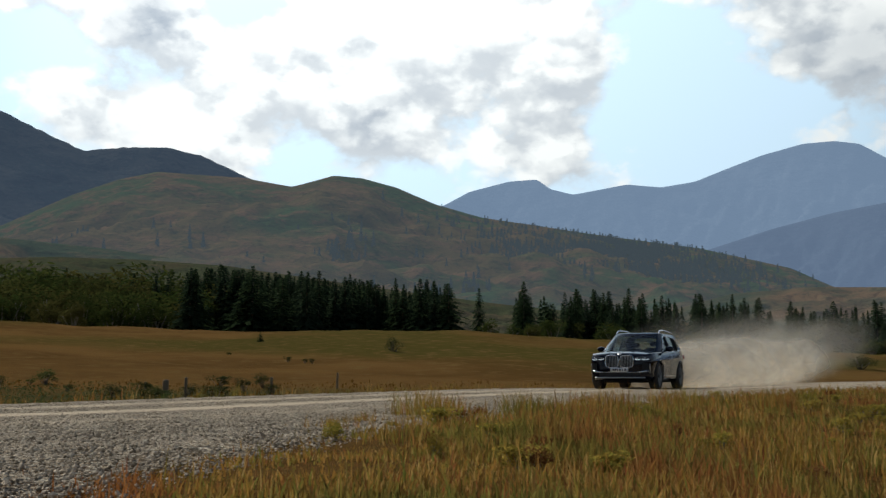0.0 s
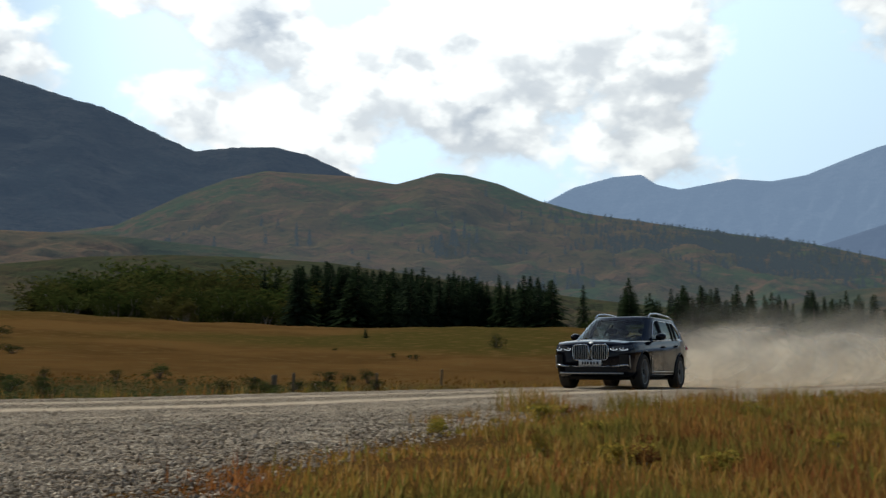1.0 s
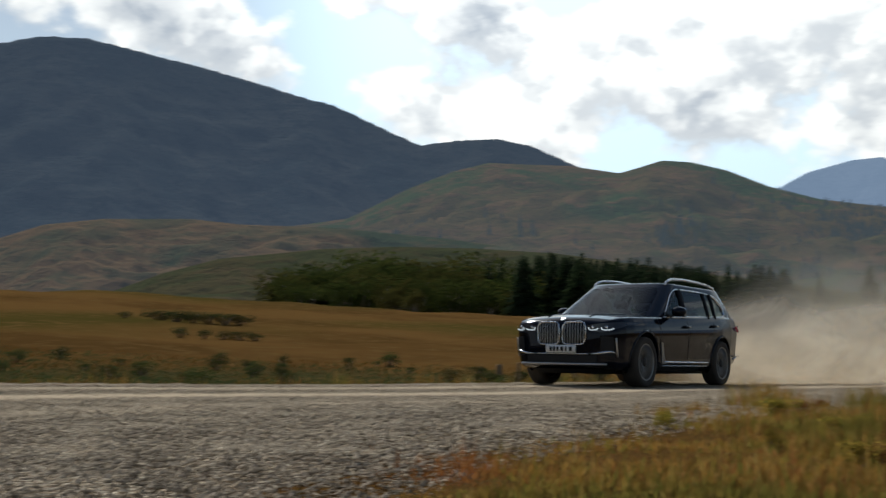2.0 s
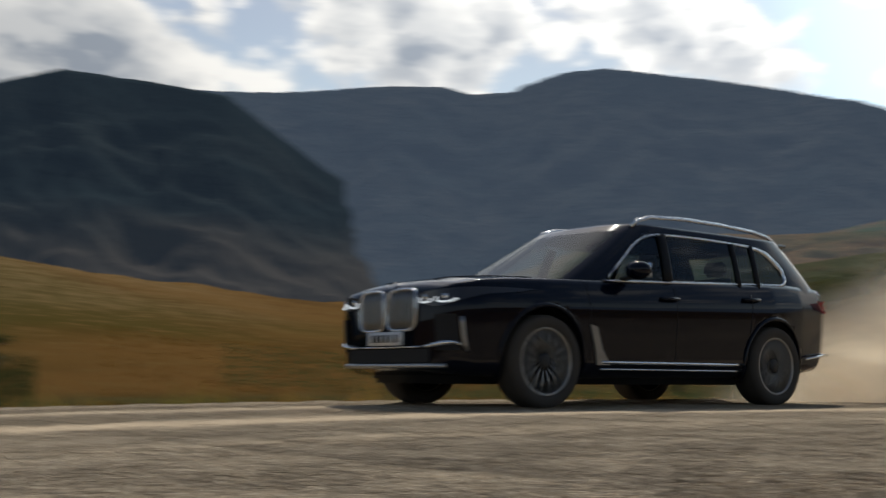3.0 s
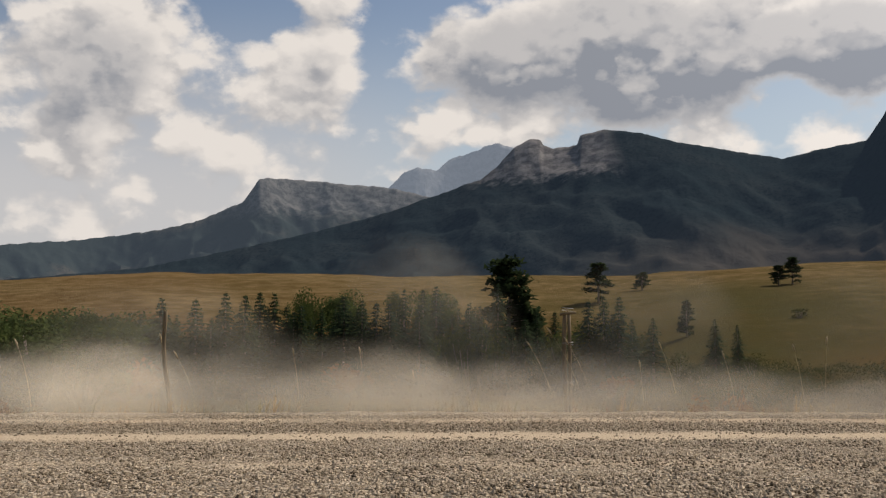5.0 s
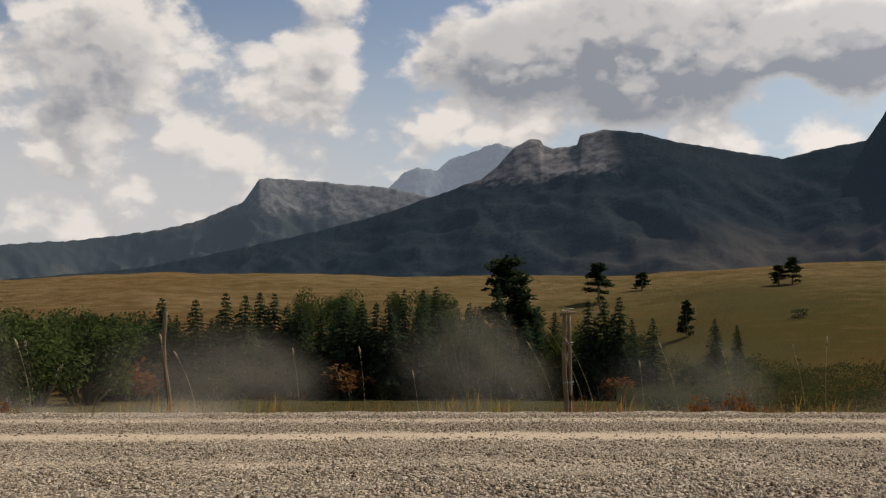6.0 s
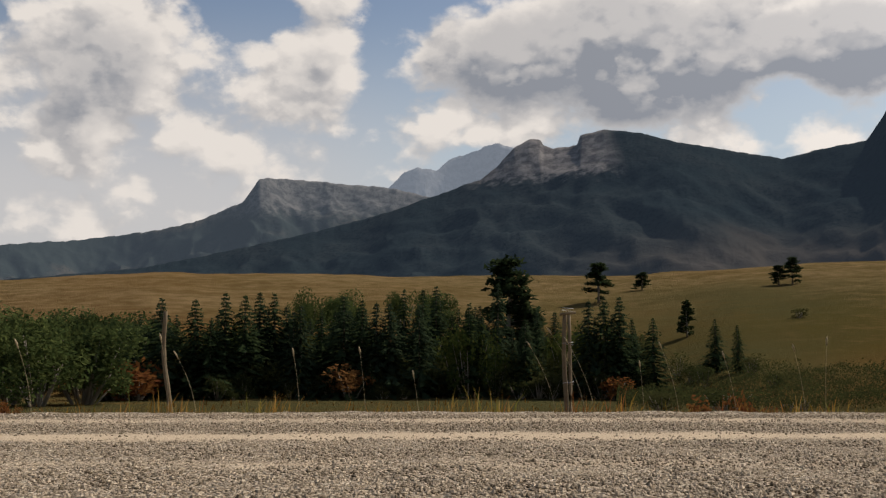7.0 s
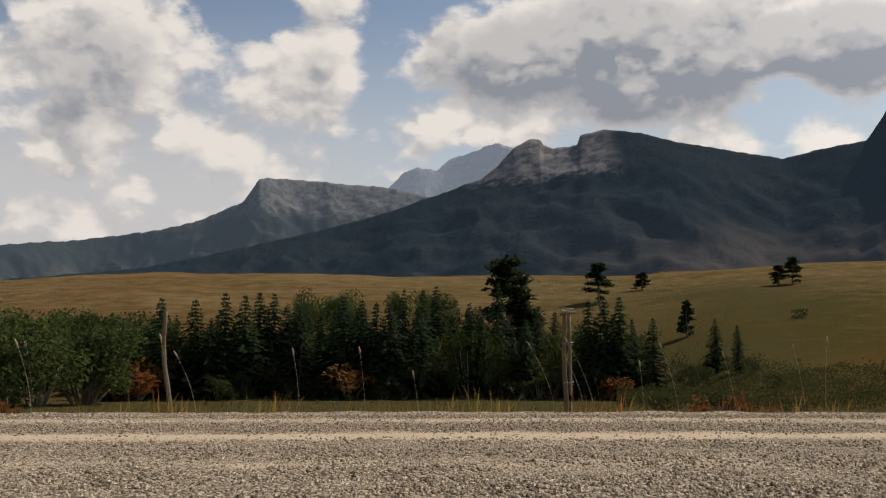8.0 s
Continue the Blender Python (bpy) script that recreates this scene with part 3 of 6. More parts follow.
def build_land():
    build_ground()
    build_road()
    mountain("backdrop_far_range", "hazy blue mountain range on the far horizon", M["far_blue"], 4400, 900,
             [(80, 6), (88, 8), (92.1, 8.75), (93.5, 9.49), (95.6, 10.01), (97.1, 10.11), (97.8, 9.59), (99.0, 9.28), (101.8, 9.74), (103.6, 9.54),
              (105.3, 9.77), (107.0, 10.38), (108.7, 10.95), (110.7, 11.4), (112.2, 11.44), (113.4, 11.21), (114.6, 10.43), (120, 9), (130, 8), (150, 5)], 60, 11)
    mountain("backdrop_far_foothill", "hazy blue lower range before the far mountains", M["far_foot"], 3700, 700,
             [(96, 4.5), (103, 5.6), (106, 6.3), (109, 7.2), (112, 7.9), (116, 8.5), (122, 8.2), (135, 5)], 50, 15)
    mountain("backdrop_gold_slope", "golden grass slope behind the woods", M["shoulder"], 700, 200,
             [(100, 1.5), (104, 3.2), (107, 4.0), (111, 4.25), (116, 4.1), (126, 3)], 4, 91, foot=0, shape=0.8)
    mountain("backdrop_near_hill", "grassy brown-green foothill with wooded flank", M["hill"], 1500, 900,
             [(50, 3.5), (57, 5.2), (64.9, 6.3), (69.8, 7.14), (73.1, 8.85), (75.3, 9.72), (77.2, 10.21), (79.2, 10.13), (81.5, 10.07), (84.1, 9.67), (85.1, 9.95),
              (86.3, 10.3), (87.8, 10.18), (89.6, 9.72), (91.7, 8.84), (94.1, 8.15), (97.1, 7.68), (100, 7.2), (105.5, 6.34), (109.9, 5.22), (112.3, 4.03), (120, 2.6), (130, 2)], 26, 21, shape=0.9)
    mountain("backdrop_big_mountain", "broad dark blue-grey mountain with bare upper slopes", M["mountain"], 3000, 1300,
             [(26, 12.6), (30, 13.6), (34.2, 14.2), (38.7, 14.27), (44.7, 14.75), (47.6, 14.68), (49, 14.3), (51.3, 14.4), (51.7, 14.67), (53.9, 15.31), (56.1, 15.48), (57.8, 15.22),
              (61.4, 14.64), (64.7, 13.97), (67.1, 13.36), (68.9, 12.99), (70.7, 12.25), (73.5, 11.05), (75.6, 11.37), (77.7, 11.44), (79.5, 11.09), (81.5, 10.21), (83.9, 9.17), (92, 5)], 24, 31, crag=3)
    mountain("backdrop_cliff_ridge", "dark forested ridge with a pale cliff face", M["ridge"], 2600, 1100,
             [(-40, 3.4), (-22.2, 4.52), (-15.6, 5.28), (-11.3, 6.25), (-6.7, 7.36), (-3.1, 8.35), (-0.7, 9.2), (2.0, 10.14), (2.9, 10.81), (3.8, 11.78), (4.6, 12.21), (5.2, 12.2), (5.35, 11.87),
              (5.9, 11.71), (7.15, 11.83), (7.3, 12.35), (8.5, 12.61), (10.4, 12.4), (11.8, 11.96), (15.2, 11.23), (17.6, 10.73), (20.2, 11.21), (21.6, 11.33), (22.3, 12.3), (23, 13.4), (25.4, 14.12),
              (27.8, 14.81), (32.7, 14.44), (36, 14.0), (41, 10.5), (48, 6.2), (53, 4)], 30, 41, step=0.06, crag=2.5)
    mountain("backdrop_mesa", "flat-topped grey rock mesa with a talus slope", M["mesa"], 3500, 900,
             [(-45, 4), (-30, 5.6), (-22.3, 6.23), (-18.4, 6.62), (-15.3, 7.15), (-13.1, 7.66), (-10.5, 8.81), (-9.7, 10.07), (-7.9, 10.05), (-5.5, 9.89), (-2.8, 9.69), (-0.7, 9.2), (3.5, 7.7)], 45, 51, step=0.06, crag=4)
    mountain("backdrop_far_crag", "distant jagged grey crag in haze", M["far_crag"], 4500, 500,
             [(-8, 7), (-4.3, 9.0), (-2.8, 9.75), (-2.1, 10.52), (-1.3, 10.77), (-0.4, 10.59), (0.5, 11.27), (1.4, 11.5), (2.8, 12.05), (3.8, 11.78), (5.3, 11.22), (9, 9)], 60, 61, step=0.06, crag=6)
    mountain("backdrop_lower_hill", "low green pasture hill behind the meadow", M["pasture"], 420, 150,
             [(50, 1.0), (57.8, 2.9), (60.4, 3.98), (63.2, 4.82), (68.5, 5.5), (72.4, 5.72), (76.5, 5.71), (80.8, 5.5), (86.6, 4.71), (95, 3.6), (110, 2)], 3, 71, foot=4, shape=0.8)
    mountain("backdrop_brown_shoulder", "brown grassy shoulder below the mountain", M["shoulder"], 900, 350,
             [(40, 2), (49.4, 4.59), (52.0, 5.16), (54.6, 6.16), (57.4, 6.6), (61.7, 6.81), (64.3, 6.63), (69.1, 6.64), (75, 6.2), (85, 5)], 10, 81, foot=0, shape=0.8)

# ---- building blocks for things ----
def part(name, bm, material, parent, label="", shade=True):
    """Links a bmesh as one mesh object under a thing or part."""
    me = bpy.data.meshes.new(name)
    bm.to_mesh(me)
    bm.free()
    me.materials.append(material)
    if shade:
        me.polygons.foreach_set("use_smooth", [True] * len(me.polygons))
    ob = new(name, me)
    ob.parent = parent
    return tagged(ob, label)


def bm_from(verts, faces):
    bm = bmesh.new()
    vs = [bm.verts.new(v) for v in verts]
    for f in faces:
        try:
            bm.faces.new([vs[i] for i in f])
        except ValueError:
            pass
    return bm


def tube(bm, pts, rad, sides=8, close=False, flat=1.0, up=(0, 0, 1)):
    """A tube along points; rad may be a list. flat squeezes it across."""
    n = len(pts)
    rings = []
    for i, p in enumerate(pts):
        a = Vector(pts[(i - 1) % n if close else max(i - 1, 0)])
        b = Vector(pts[(i + 1) % n if close else min(i + 1, n - 1)])
        d = (b - a).normalized()
        u = d.cross(Vector(up))
        u = u.normalized() if u.length > 1e-4 else d.orthogonal().normalized()
        v = d.cross(u)
        r = rad[i] if isinstance(rad, (list, tuple)) else rad
        rings.append([bm.verts.new(Vector(p) + u * r * flat * math.cos(2 * math.pi * k / sides) + v * r * math.sin(2 * math.pi * k / sides)) for k in range(sides)])
    for i in range(n if close else n - 1):
        A, B = rings[i], rings[(i + 1) % n]
        for k in range(sides):
            bm.faces.new((A[k], A[(k + 1) % sides], B[(k + 1) % sides], B[k]))
    if not close:
        bm.faces.new(rings[0][::-1])
        bm.faces.new(rings[-1])
    return bm


def lathe(bm, profile, sides=48, axis="x"):
    """Turns (offset along the axis, radius) pairs round the x axis."""
    rings = []
    for o, r in profile:
        rings.append([bm.verts.new((o, r * math.cos(2 * math.pi * k / sides), r * math.sin(2 * math.pi * k / sides))) for k in range(sides)])
    for A, B in zip(rings, rings[1:]):
        for k in range(sides):
            bm.faces.new((A[k], A[(k + 1) % sides], B[(k + 1) % sides], B[k]))
    return bm


def box(bm, lo, hi, bevel=0.0):
    got = bmesh.ops.create_cube(bm, size=1)["verts"]
    for v in got:
        v.co = [(lo[i] if v.co[i] < 0 else hi[i]) for i in range(3)]
    if bevel:
        edges = {e for v in got for e in v.link_edges}
        bmesh.ops.bevel(bm, geom=list(edges), offset=bevel, segments=2, affect="EDGES")
    return bm


# ---- the car: local origin under the middle of the front axle, +y ahead, +x to its right ----
def plan_width(y):
    return np.interp(y, [-4.24, -4.18, -4.0, -3.6, -3.1, -1.0, -0.3, 0.0, 0.4, 0.62, 0.78, 0.88, 0.93],
                     [0.70, 0.82, 0.90, 0.955, 0.985, 0.985, 0.99, 0.985, 0.965, 0.935, 0.88, 0.79, 0.66])


def belt_z(y):
    return np.interp(y, [-4.24, -3.4, -2.0, -0.7, -0.3, 0.3, 0.6, 0.8, 0.9, 0.93], [1.20, 1.22, 1.165, 1.11, 1.095, 1.07, 1.045, 1.005, 0.965, 0.92])


def sill_z(y):
    return np.interp(y, [-4.24, -4.0, -3.6, -3.4, -0.4, 0.4, 0.7, 0.93], [0.50, 0.36, 0.31, 0.27, 0.25, 0.26, 0.27, 0.33])


def crown_z(y):
    return np.interp(y, [-4.24, -0.6, -0.3, 0.3, 0.62, 0.8, 0.88, 0.93], [1.2, 1.155, 1.15, 1.13, 1.10, 1.06, 1.025, 0.975])


def side_profile(f):
    """Share of the plan width by height share from sill to belt."""
    return np.interp(f, [0, 0.06, 0.16, 0.3, 0.5, 0.68, 0.76, 0.82, 0.92, 1.0], [0.86, 0.93, 0.955, 0.965, 0.985, 1.0, 1.0, 0.985, 0.955, 0.925])


ARCH = ((0.0, 0.40), (-3.105, 0.40))
ARCH_R = 0.455


def car_body(root):
    ys = np.concatenate([np.linspace(0.93, 0.6, 14), np.linspace(0.57, -3.9, 122), np.linspace(-3.94, -4.24, 12)])
    fs = np.linspace(0, 1, 24)
    top = np.linspace(1, 0, 12)[1:]
    verts, rows = [], []
    for y in ys:
        W, zb, zs, zc = float(plan_width(y)), float(belt_z(y)), float(sill_z(y)), float(crown_z(y))
        half = [(0.0, zs), (0.45 * W, zs)] + [(W * float(side_profile(f)), zs + (zb - zs) * f) for f in fs]
        wb = W * 0.925
        half += [(wb * t, zb + (zc - zb) * (1 - t ** 2.4)) for t in top]
        ring = [(-x, y, z) for x, z in half] + [(x, y, z) for x, z in half[-2:0:-1]]
        # pull verts that come near an arch onto its rim
        out = []
        for x, yy, z in ring:
            if abs(x) > 0.6:
                for ay, az in ARCH:
                    d = math.hypot(yy - ay, z - az)
                    if abs(d - ARCH_R) < 0.03 and d > 1e-6:
                        yy, z = ay + (yy - ay) * ARCH_R / d, az + (z - az) * ARCH_R / d
            out.append((x, yy, z))
        rows.append(len(verts))
        verts += out
    m = len(ring)
    faces = []
    for i in range(len(ys) - 1):
        for k in range(m):
            f = (rows[i] + k, rows[i] + (k + 1) % m, rows[i + 1] + (k + 1) % m, rows[i + 1] + k)
            c = np.mean([verts[q] for q in f], axis=0)
            if abs(c[0]) > 0.5 and any(math.hypot(c[1] - ay, c[2] - az) < ARCH_R - 0.004 for ay, az in ARCH):
                continue
            faces.append(f)
    faces.append(tuple(rows[0] + k for k in range(m)))
    faces.append(tuple(rows[-1] + m - 1 - k for k in range(m)))
    bm = bm_from(verts, faces)
    bmesh.ops.recalc_face_normals(bm, faces=bm.faces)
    part("body", bm, M["paint"], root, "glossy near-black navy car body")
    # black cladding round the wheel openings and inner liners
    for ay, az in ARCH:
        for sx in (-1, 1):
            pts = []
            for k in range(25):
                a = math.radians(-22 + 224 * k / 24)
                yy, z = ay + (ARCH_R + 0.008) * math.cos(a), az + (ARCH_R + 0.008) * math.sin(a)
                f = min(max((z - 0.26) / 0.92, 0), 1)
                pts.append((sx * float(plan_width(yy)) * float(side_profile(f)), yy, z))
            part("arch_lip", tube(bmesh.new(), pts, 0.022, 6), M["paint"], root)
            bm = bmesh.new()
            lathe(bm, [(sx * 0.93, ARCH_R), (sx * 0.55, ARCH_R), (sx * 0.55, 0.05)], 32)
            bmesh.ops.translate(bm, verts=bm.verts, vec=(0, ay, az))
            bmesh.ops.delete(bm, geom=[v for v in bm.verts if v.co.z < 0.27], context="VERTS")
            part("wheel_liner", bm, M["black"], root)
    bm = box(bmesh.new(), (-0.62, -4.0, 0.2), (0.62, 0.7, 0.5), 0.04)
    part("underbody", bm, M["black"], root)


def house_ring(z, n=96):
    """One level of the cabin's outline."""
    f = max((z - 1.09) / (1.72 - 1.09), 0.0)
    yf = -0.24 - 1.10 * f ** 0.93 - 0.16 * max(f - 0.85, 0)
    yr = -4.16 + 0.52 * max(f, 0) ** 1.15
    w = 0.918 - 0.218 * f ** 1.25
    cy, hy = (yf + yr) / 2, (yf - yr) / 2
    pts = []
    for k in range(n):
        a = 2 * math.pi * k / n
        c, s = math.cos(a), math.sin(a)
        e = 0.24
        y = cy + hy * math.copysign(abs(c) ** e, c)
        x = w * math.copysign(abs(s) ** e, s)
        # the windscreen and tailgate bow forward and back in the middle
        bow = (1 - (x / w) ** 2)
        y += (0.14 if c > 0 else -0.05) * bow * (1 if abs(c) > abs(s) * 0.98 else abs(c) ** 6)
        pts.append((x, y))
    return pts


def car_cabin(root):
    n = 192
    zs = [1.05, 1.09, 1.115, 1.14, 1.165, 1.19, 1.215, 1.25, 1.3, 1.35, 1.4, 1.45, 1.5, 1.54, 1.575, 1.6, 1.63, 1.66, 1.685, 1.705]
    verts = []
    for z in zs:
        for x, y in house_ring(z, n):
            verts.append((x, y, z))
    base = len(verts)
    last = house_ring(1.705, n)
    cy = sum(p[1] for p in last) / n
    for k in (0.94, 0.8, 0.55, 0.25):
        for x, y in last:
            verts.append((x * k, cy + (y - cy) * k, 1.705 + 0.06 * (1 - k ** 2.2)))
    levels = len(zs) + 4
    glass, paint = [], []

    def front_y(z):
        return -0.75 - 1.36 * (z - 1.113)

    def belt_line(y):
        return 1.113 + 0.040 * (-0.75 - y)

    def rear_y(z):
        return float(np.interp(z, [1.2, 1.28, 1.36, 1.46, 1.54, 1.61], [-3.36, -3.40, -3.38, -3.30, -3.20, -2.95]))

    def zone(c):
        x, y, z = c
        f = (z - 1.09) / 0.63
        if z > 1.615:
            return None
        yf = -0.24 - 1.10 * f
        if abs(x) > 0.86 * (0.918 - 0.218 * f):
            if y > front_y(z) or y < rear_y(z) or z < belt_line(y):
                return None
            return "side"
        if y > -2.2 and y < yf + 0.25 and z > 1.12:
            return "front"
        if y < -3.4 and z > 1.26 and abs(x) < 0.7:
            return "rear"
        return None

    groups = {"side_l": [], "side_r": [], "front": [], "rear": []}
    for i in range(levels - 1):
        for k in range(n):
            f = (i * n + k, i * n + (k + 1) % n, (i + 1) * n + (k + 1) % n, (i + 1) * n + k)
            c = np.mean([verts[q] for q in f], axis=0)
            g = zone(c)
            if g == "side":
                g = "side_l" if c[0] < 0 else "side_r"
            (groups[g] if g else paint).append(f)
    paint.append(tuple((levels - 1) * n + k for k in range(n)))
    used = lambda fs: sorted({q for f in fs for q in f})

    def sub(fs):
        ids = used(fs)
        at = {q: i for i, q in enumerate(ids)}
        bm = bm_from([verts[q] for q in ids], [[at[q] for q in f] for f in fs])
        bmesh.ops.recalc_face_normals(bm, faces=bm.faces)
        return bm
    part("roof", sub(paint), M["paint"], root, "dark roof with slim pillars")
    part("windscreen", sub(groups["front"]), M["car_glass"], root, "raked tinted windscreen")
    part("rear_window", sub(groups["rear"]), M["car_glass"], root)
    # side windows, cut at the door pillars
    cuts = [(-0.4, -1.58), (-1.58, -2.62), (-2.62, -4)]
    for g in ("side_l", "side_r"):
        sx = -1 if g == "side_l" else 1
        for hi, lo in cuts:
            fs = [f for f in groups[g] if lo <= np.mean([verts[q][1] for q in f]) < hi]
            part("side_window", sub(fs), M["car_glass"], root)

        def on(y, z):
            f = max((z - 1.09) / 0.63, 0)
            return (sx * (0.918 - 0.218 * f ** 1.25) * 1.004, y, z)
        # bright surround: the belt strip, the thick kinked rear, the roof line and the front slope
        loop, thickness = [], []
        for y in np.linspace(-0.72, -3.30, 14):
            loop.append(on(y, belt_line(y)))
            thickness.append(0.013)
        for y, z, r in ((-3.37, 1.235, 0.020), (-3.405, 1.28, 0.026), (-3.39, 1.36, 0.030), (-3.31, 1.46, 0.030), (-3.21, 1.545, 0.026), (-3.10, 1.583, 0.018), (-2.93, 1.605, 0.012)):
            loop.append(on(y, z))
            thickness.append(r)
        for t in np.linspace(0.1, 1, 9):
            loop.append(on(-2.93 + t * 1.30, 1.605 + 0.018 * math.sin(t * 2.6)))
            thickness.append(0.010)
        for y, z in ((-1.53, 1.600), (-1.42, 1.575), (-1.30, 1.525), (-1.17, 1.44), (-1.03, 1.335), (-0.88, 1.215)):
            loop.append(on(y, z))
            thickness.append(0.010)
        part("window_trim", tube(bmesh.new(), loop, thickness, 6, close=True), M["chrome"], root, "polished bright window surround")
        for y in (-1.58, -2.62, -2.92):
            pts = [on(y - 0.02 * k, 1.16 + 0.11 * k) for k in range(5)]
            part("door_pillar", tube(bmesh.new(), pts, 0.05 if y > -2 else 0.03, 6), M["black"], root)
        # rails
        pts = [(sx * 0.66, -1.35, 1.68), (sx * 0.655, -1.45, 1.745), (sx * 0.65, -1.62, 1.79), (sx * 0.64, -2.1, 1.815), (sx * 0.64, -2.7, 1.81), (sx * 0.64, -3.2, 1.785), (sx * 0.645, -3.45, 1.745), (sx * 0.65, -3.55, 1.69)]
        part("roof_rail", tube(bmesh.new(), pts, 0.02, 8), M["chrome"], root, "satin silver roof rail")
        # mirror
        bm = bmesh.new()
        bmesh.ops.create_icosphere(bm, subdivisions=3, radius=1)
        for v in bm.verts:
            v.co = Vector((sx * 1.06 + v.co.x * 0.125, -1.02 + max(v.co.y, -0.45) * 0.12, 1.215 + v.co.z * 0.085))
        m = part("wing_mirror", bm, M["paint"], root)
        part("mirror_stalk", tube(bmesh.new(), [(sx * 0.88, -0.98, 1.13), (sx * 1.0, -1.0, 1.165)], 0.025, 8), M["black"], m)
        bm = box(bmesh.new(), (sx * 1.06 - 0.1, -1.082, 1.148), (sx * 1.06 + 0.1, -1.074, 1.28), 0.003)
        part("mirror_glass", bm, M["mirror"], m)
        # handles, door seams
        for y in (-1.52, -2.72):
            x = sx * 0.965
            h = 0.985 if y > -2 else 1.035
            pts = [(x, y + 0.12, h - 0.005), (x + sx * 0.045, y + 0.09, h - 0.002), (x + sx * 0.045, y - 0.09, h + 0.002), (x, y - 0.12, h + 0.003)]
            part("door_handle", tube(bmesh.new(), pts, 0.018, 8), M["paint"], root)
        for y, k in ((-0.52, 0.05), (-1.62, 0.0), (-2.66, -0.12)):
            pts = []
            for z in np.linspace(0.36, 1.09, 12):
                yy = y + k * (z - 0.36) + (-0.16 * max(0, 0.75 - z) if y < -2.5 else 0)
                zs_, zb_ = float(sill_z(yy)), float(belt_z(yy))
                pts.append((sx * (float(plan_width(yy)) * float(side_profile((z - zs_) / (zb_ - zs_))) + 0.0005), yy, z))
            part("door_seam", tube(bmesh.new(), pts, 0.004, 4), M["black"], root)
        # bright sill strips
        for z, r in ((0.395, 0.016), (0.335, 0.010)):
            pts = []
            for y in np.linspace(-0.66, -2.62, 14):
                zs_, zb_ = float(sill_z(y)), float(belt_z(y))
                pts.append((sx * (float(plan_width(y)) * float(side_profile((z - zs_) / (zb_ - zs_))) + 0.006), y, z))
            part("sill_strip", tube(bmesh.new(), pts, r, 6), M["chrome"], root)
        # silver breather panel behind the front wheel
        quad = [(-0.495, 0.715), (-0.575, 0.70), (-0.66, 0.50), (-0.75, 0.40), (-0.76, 0.37), (-0.60, 0.37), (-0.575, 0.50)]
        vs = []
        for d in (0.0, 0.016):
            for y, z in quad:
                zs_, zb_ = float(sill_z(y)), float(belt_z(y))
                vs.append((sx * (float(plan_width(y)) * float(side_profile((z - zs_) / (zb_ - zs_))) + d), y, z))
        q = len(quad)
        bm = bm_from(vs, [tuple(range(q)), tuple(range(2 * q - 1, q - 1, -1))] + [(i, (i + 1) % q, q + (i + 1) % q, q + i) for i in range(q)])
        bmesh.ops.recalc_face_normals(bm, faces=bm.faces)
        part("fender_breather", bm, M["rim"], root, "satin silver trapezoid breather", shade=False)
    # dark cabin inside
    for x, y in ((-0.4, -1.75), (0.4, -1.75), (-0.42, -2.75), (0.42, -2.75)):
        bm = box(bmesh.new(), (x - 0.25, y - 0.18, 0.7), (x + 0.25, y + 0.05, 1.28), 0.06)
        box(bm, (x - 0.13, y - 0.17, 1.31), (x + 0.13, y - 0.06, 1.46), 0.035)
        part("seat", bm, M["seat"], root)
    bm = box(bmesh.new(), (-0.8, -1.0, 0.9), (0.8, -0.55, 1.09), 0.05)
    part("dashboard", bm, M["black"], root)
    bm = bmesh.new()
    ring = [(0.4 * -1 + 0.19 * math.cos(a), -1.13 - 0.05 * math.sin(a), 1.08 + 0.17 * math.sin(a)) for a in np.linspace(0, 2 * math.pi, 24, endpoint=False)]
    part("steering_wheel", tube(bm, ring, 0.016, 6, close=True), M["black"], root)


def nose_y(x, z):
    """Where the body's front surface lies at a half-width and height."""
    lo, hi = -0.4, 0.93
    x = abs(x)

    def half(y):
        zs, zb = float(sill_z(y)), float(belt_z(y))
        return float(plan_width(y)) * float(side_profile(min(max((z - zs) / (zb - zs), 0), 1)))
    if half(hi) >= x:
        return hi
    for _ in range(24):
        mid = (lo + hi) / 2
        lo, hi = (mid, hi) if half(mid) >= x else (lo, mid)
    return lo


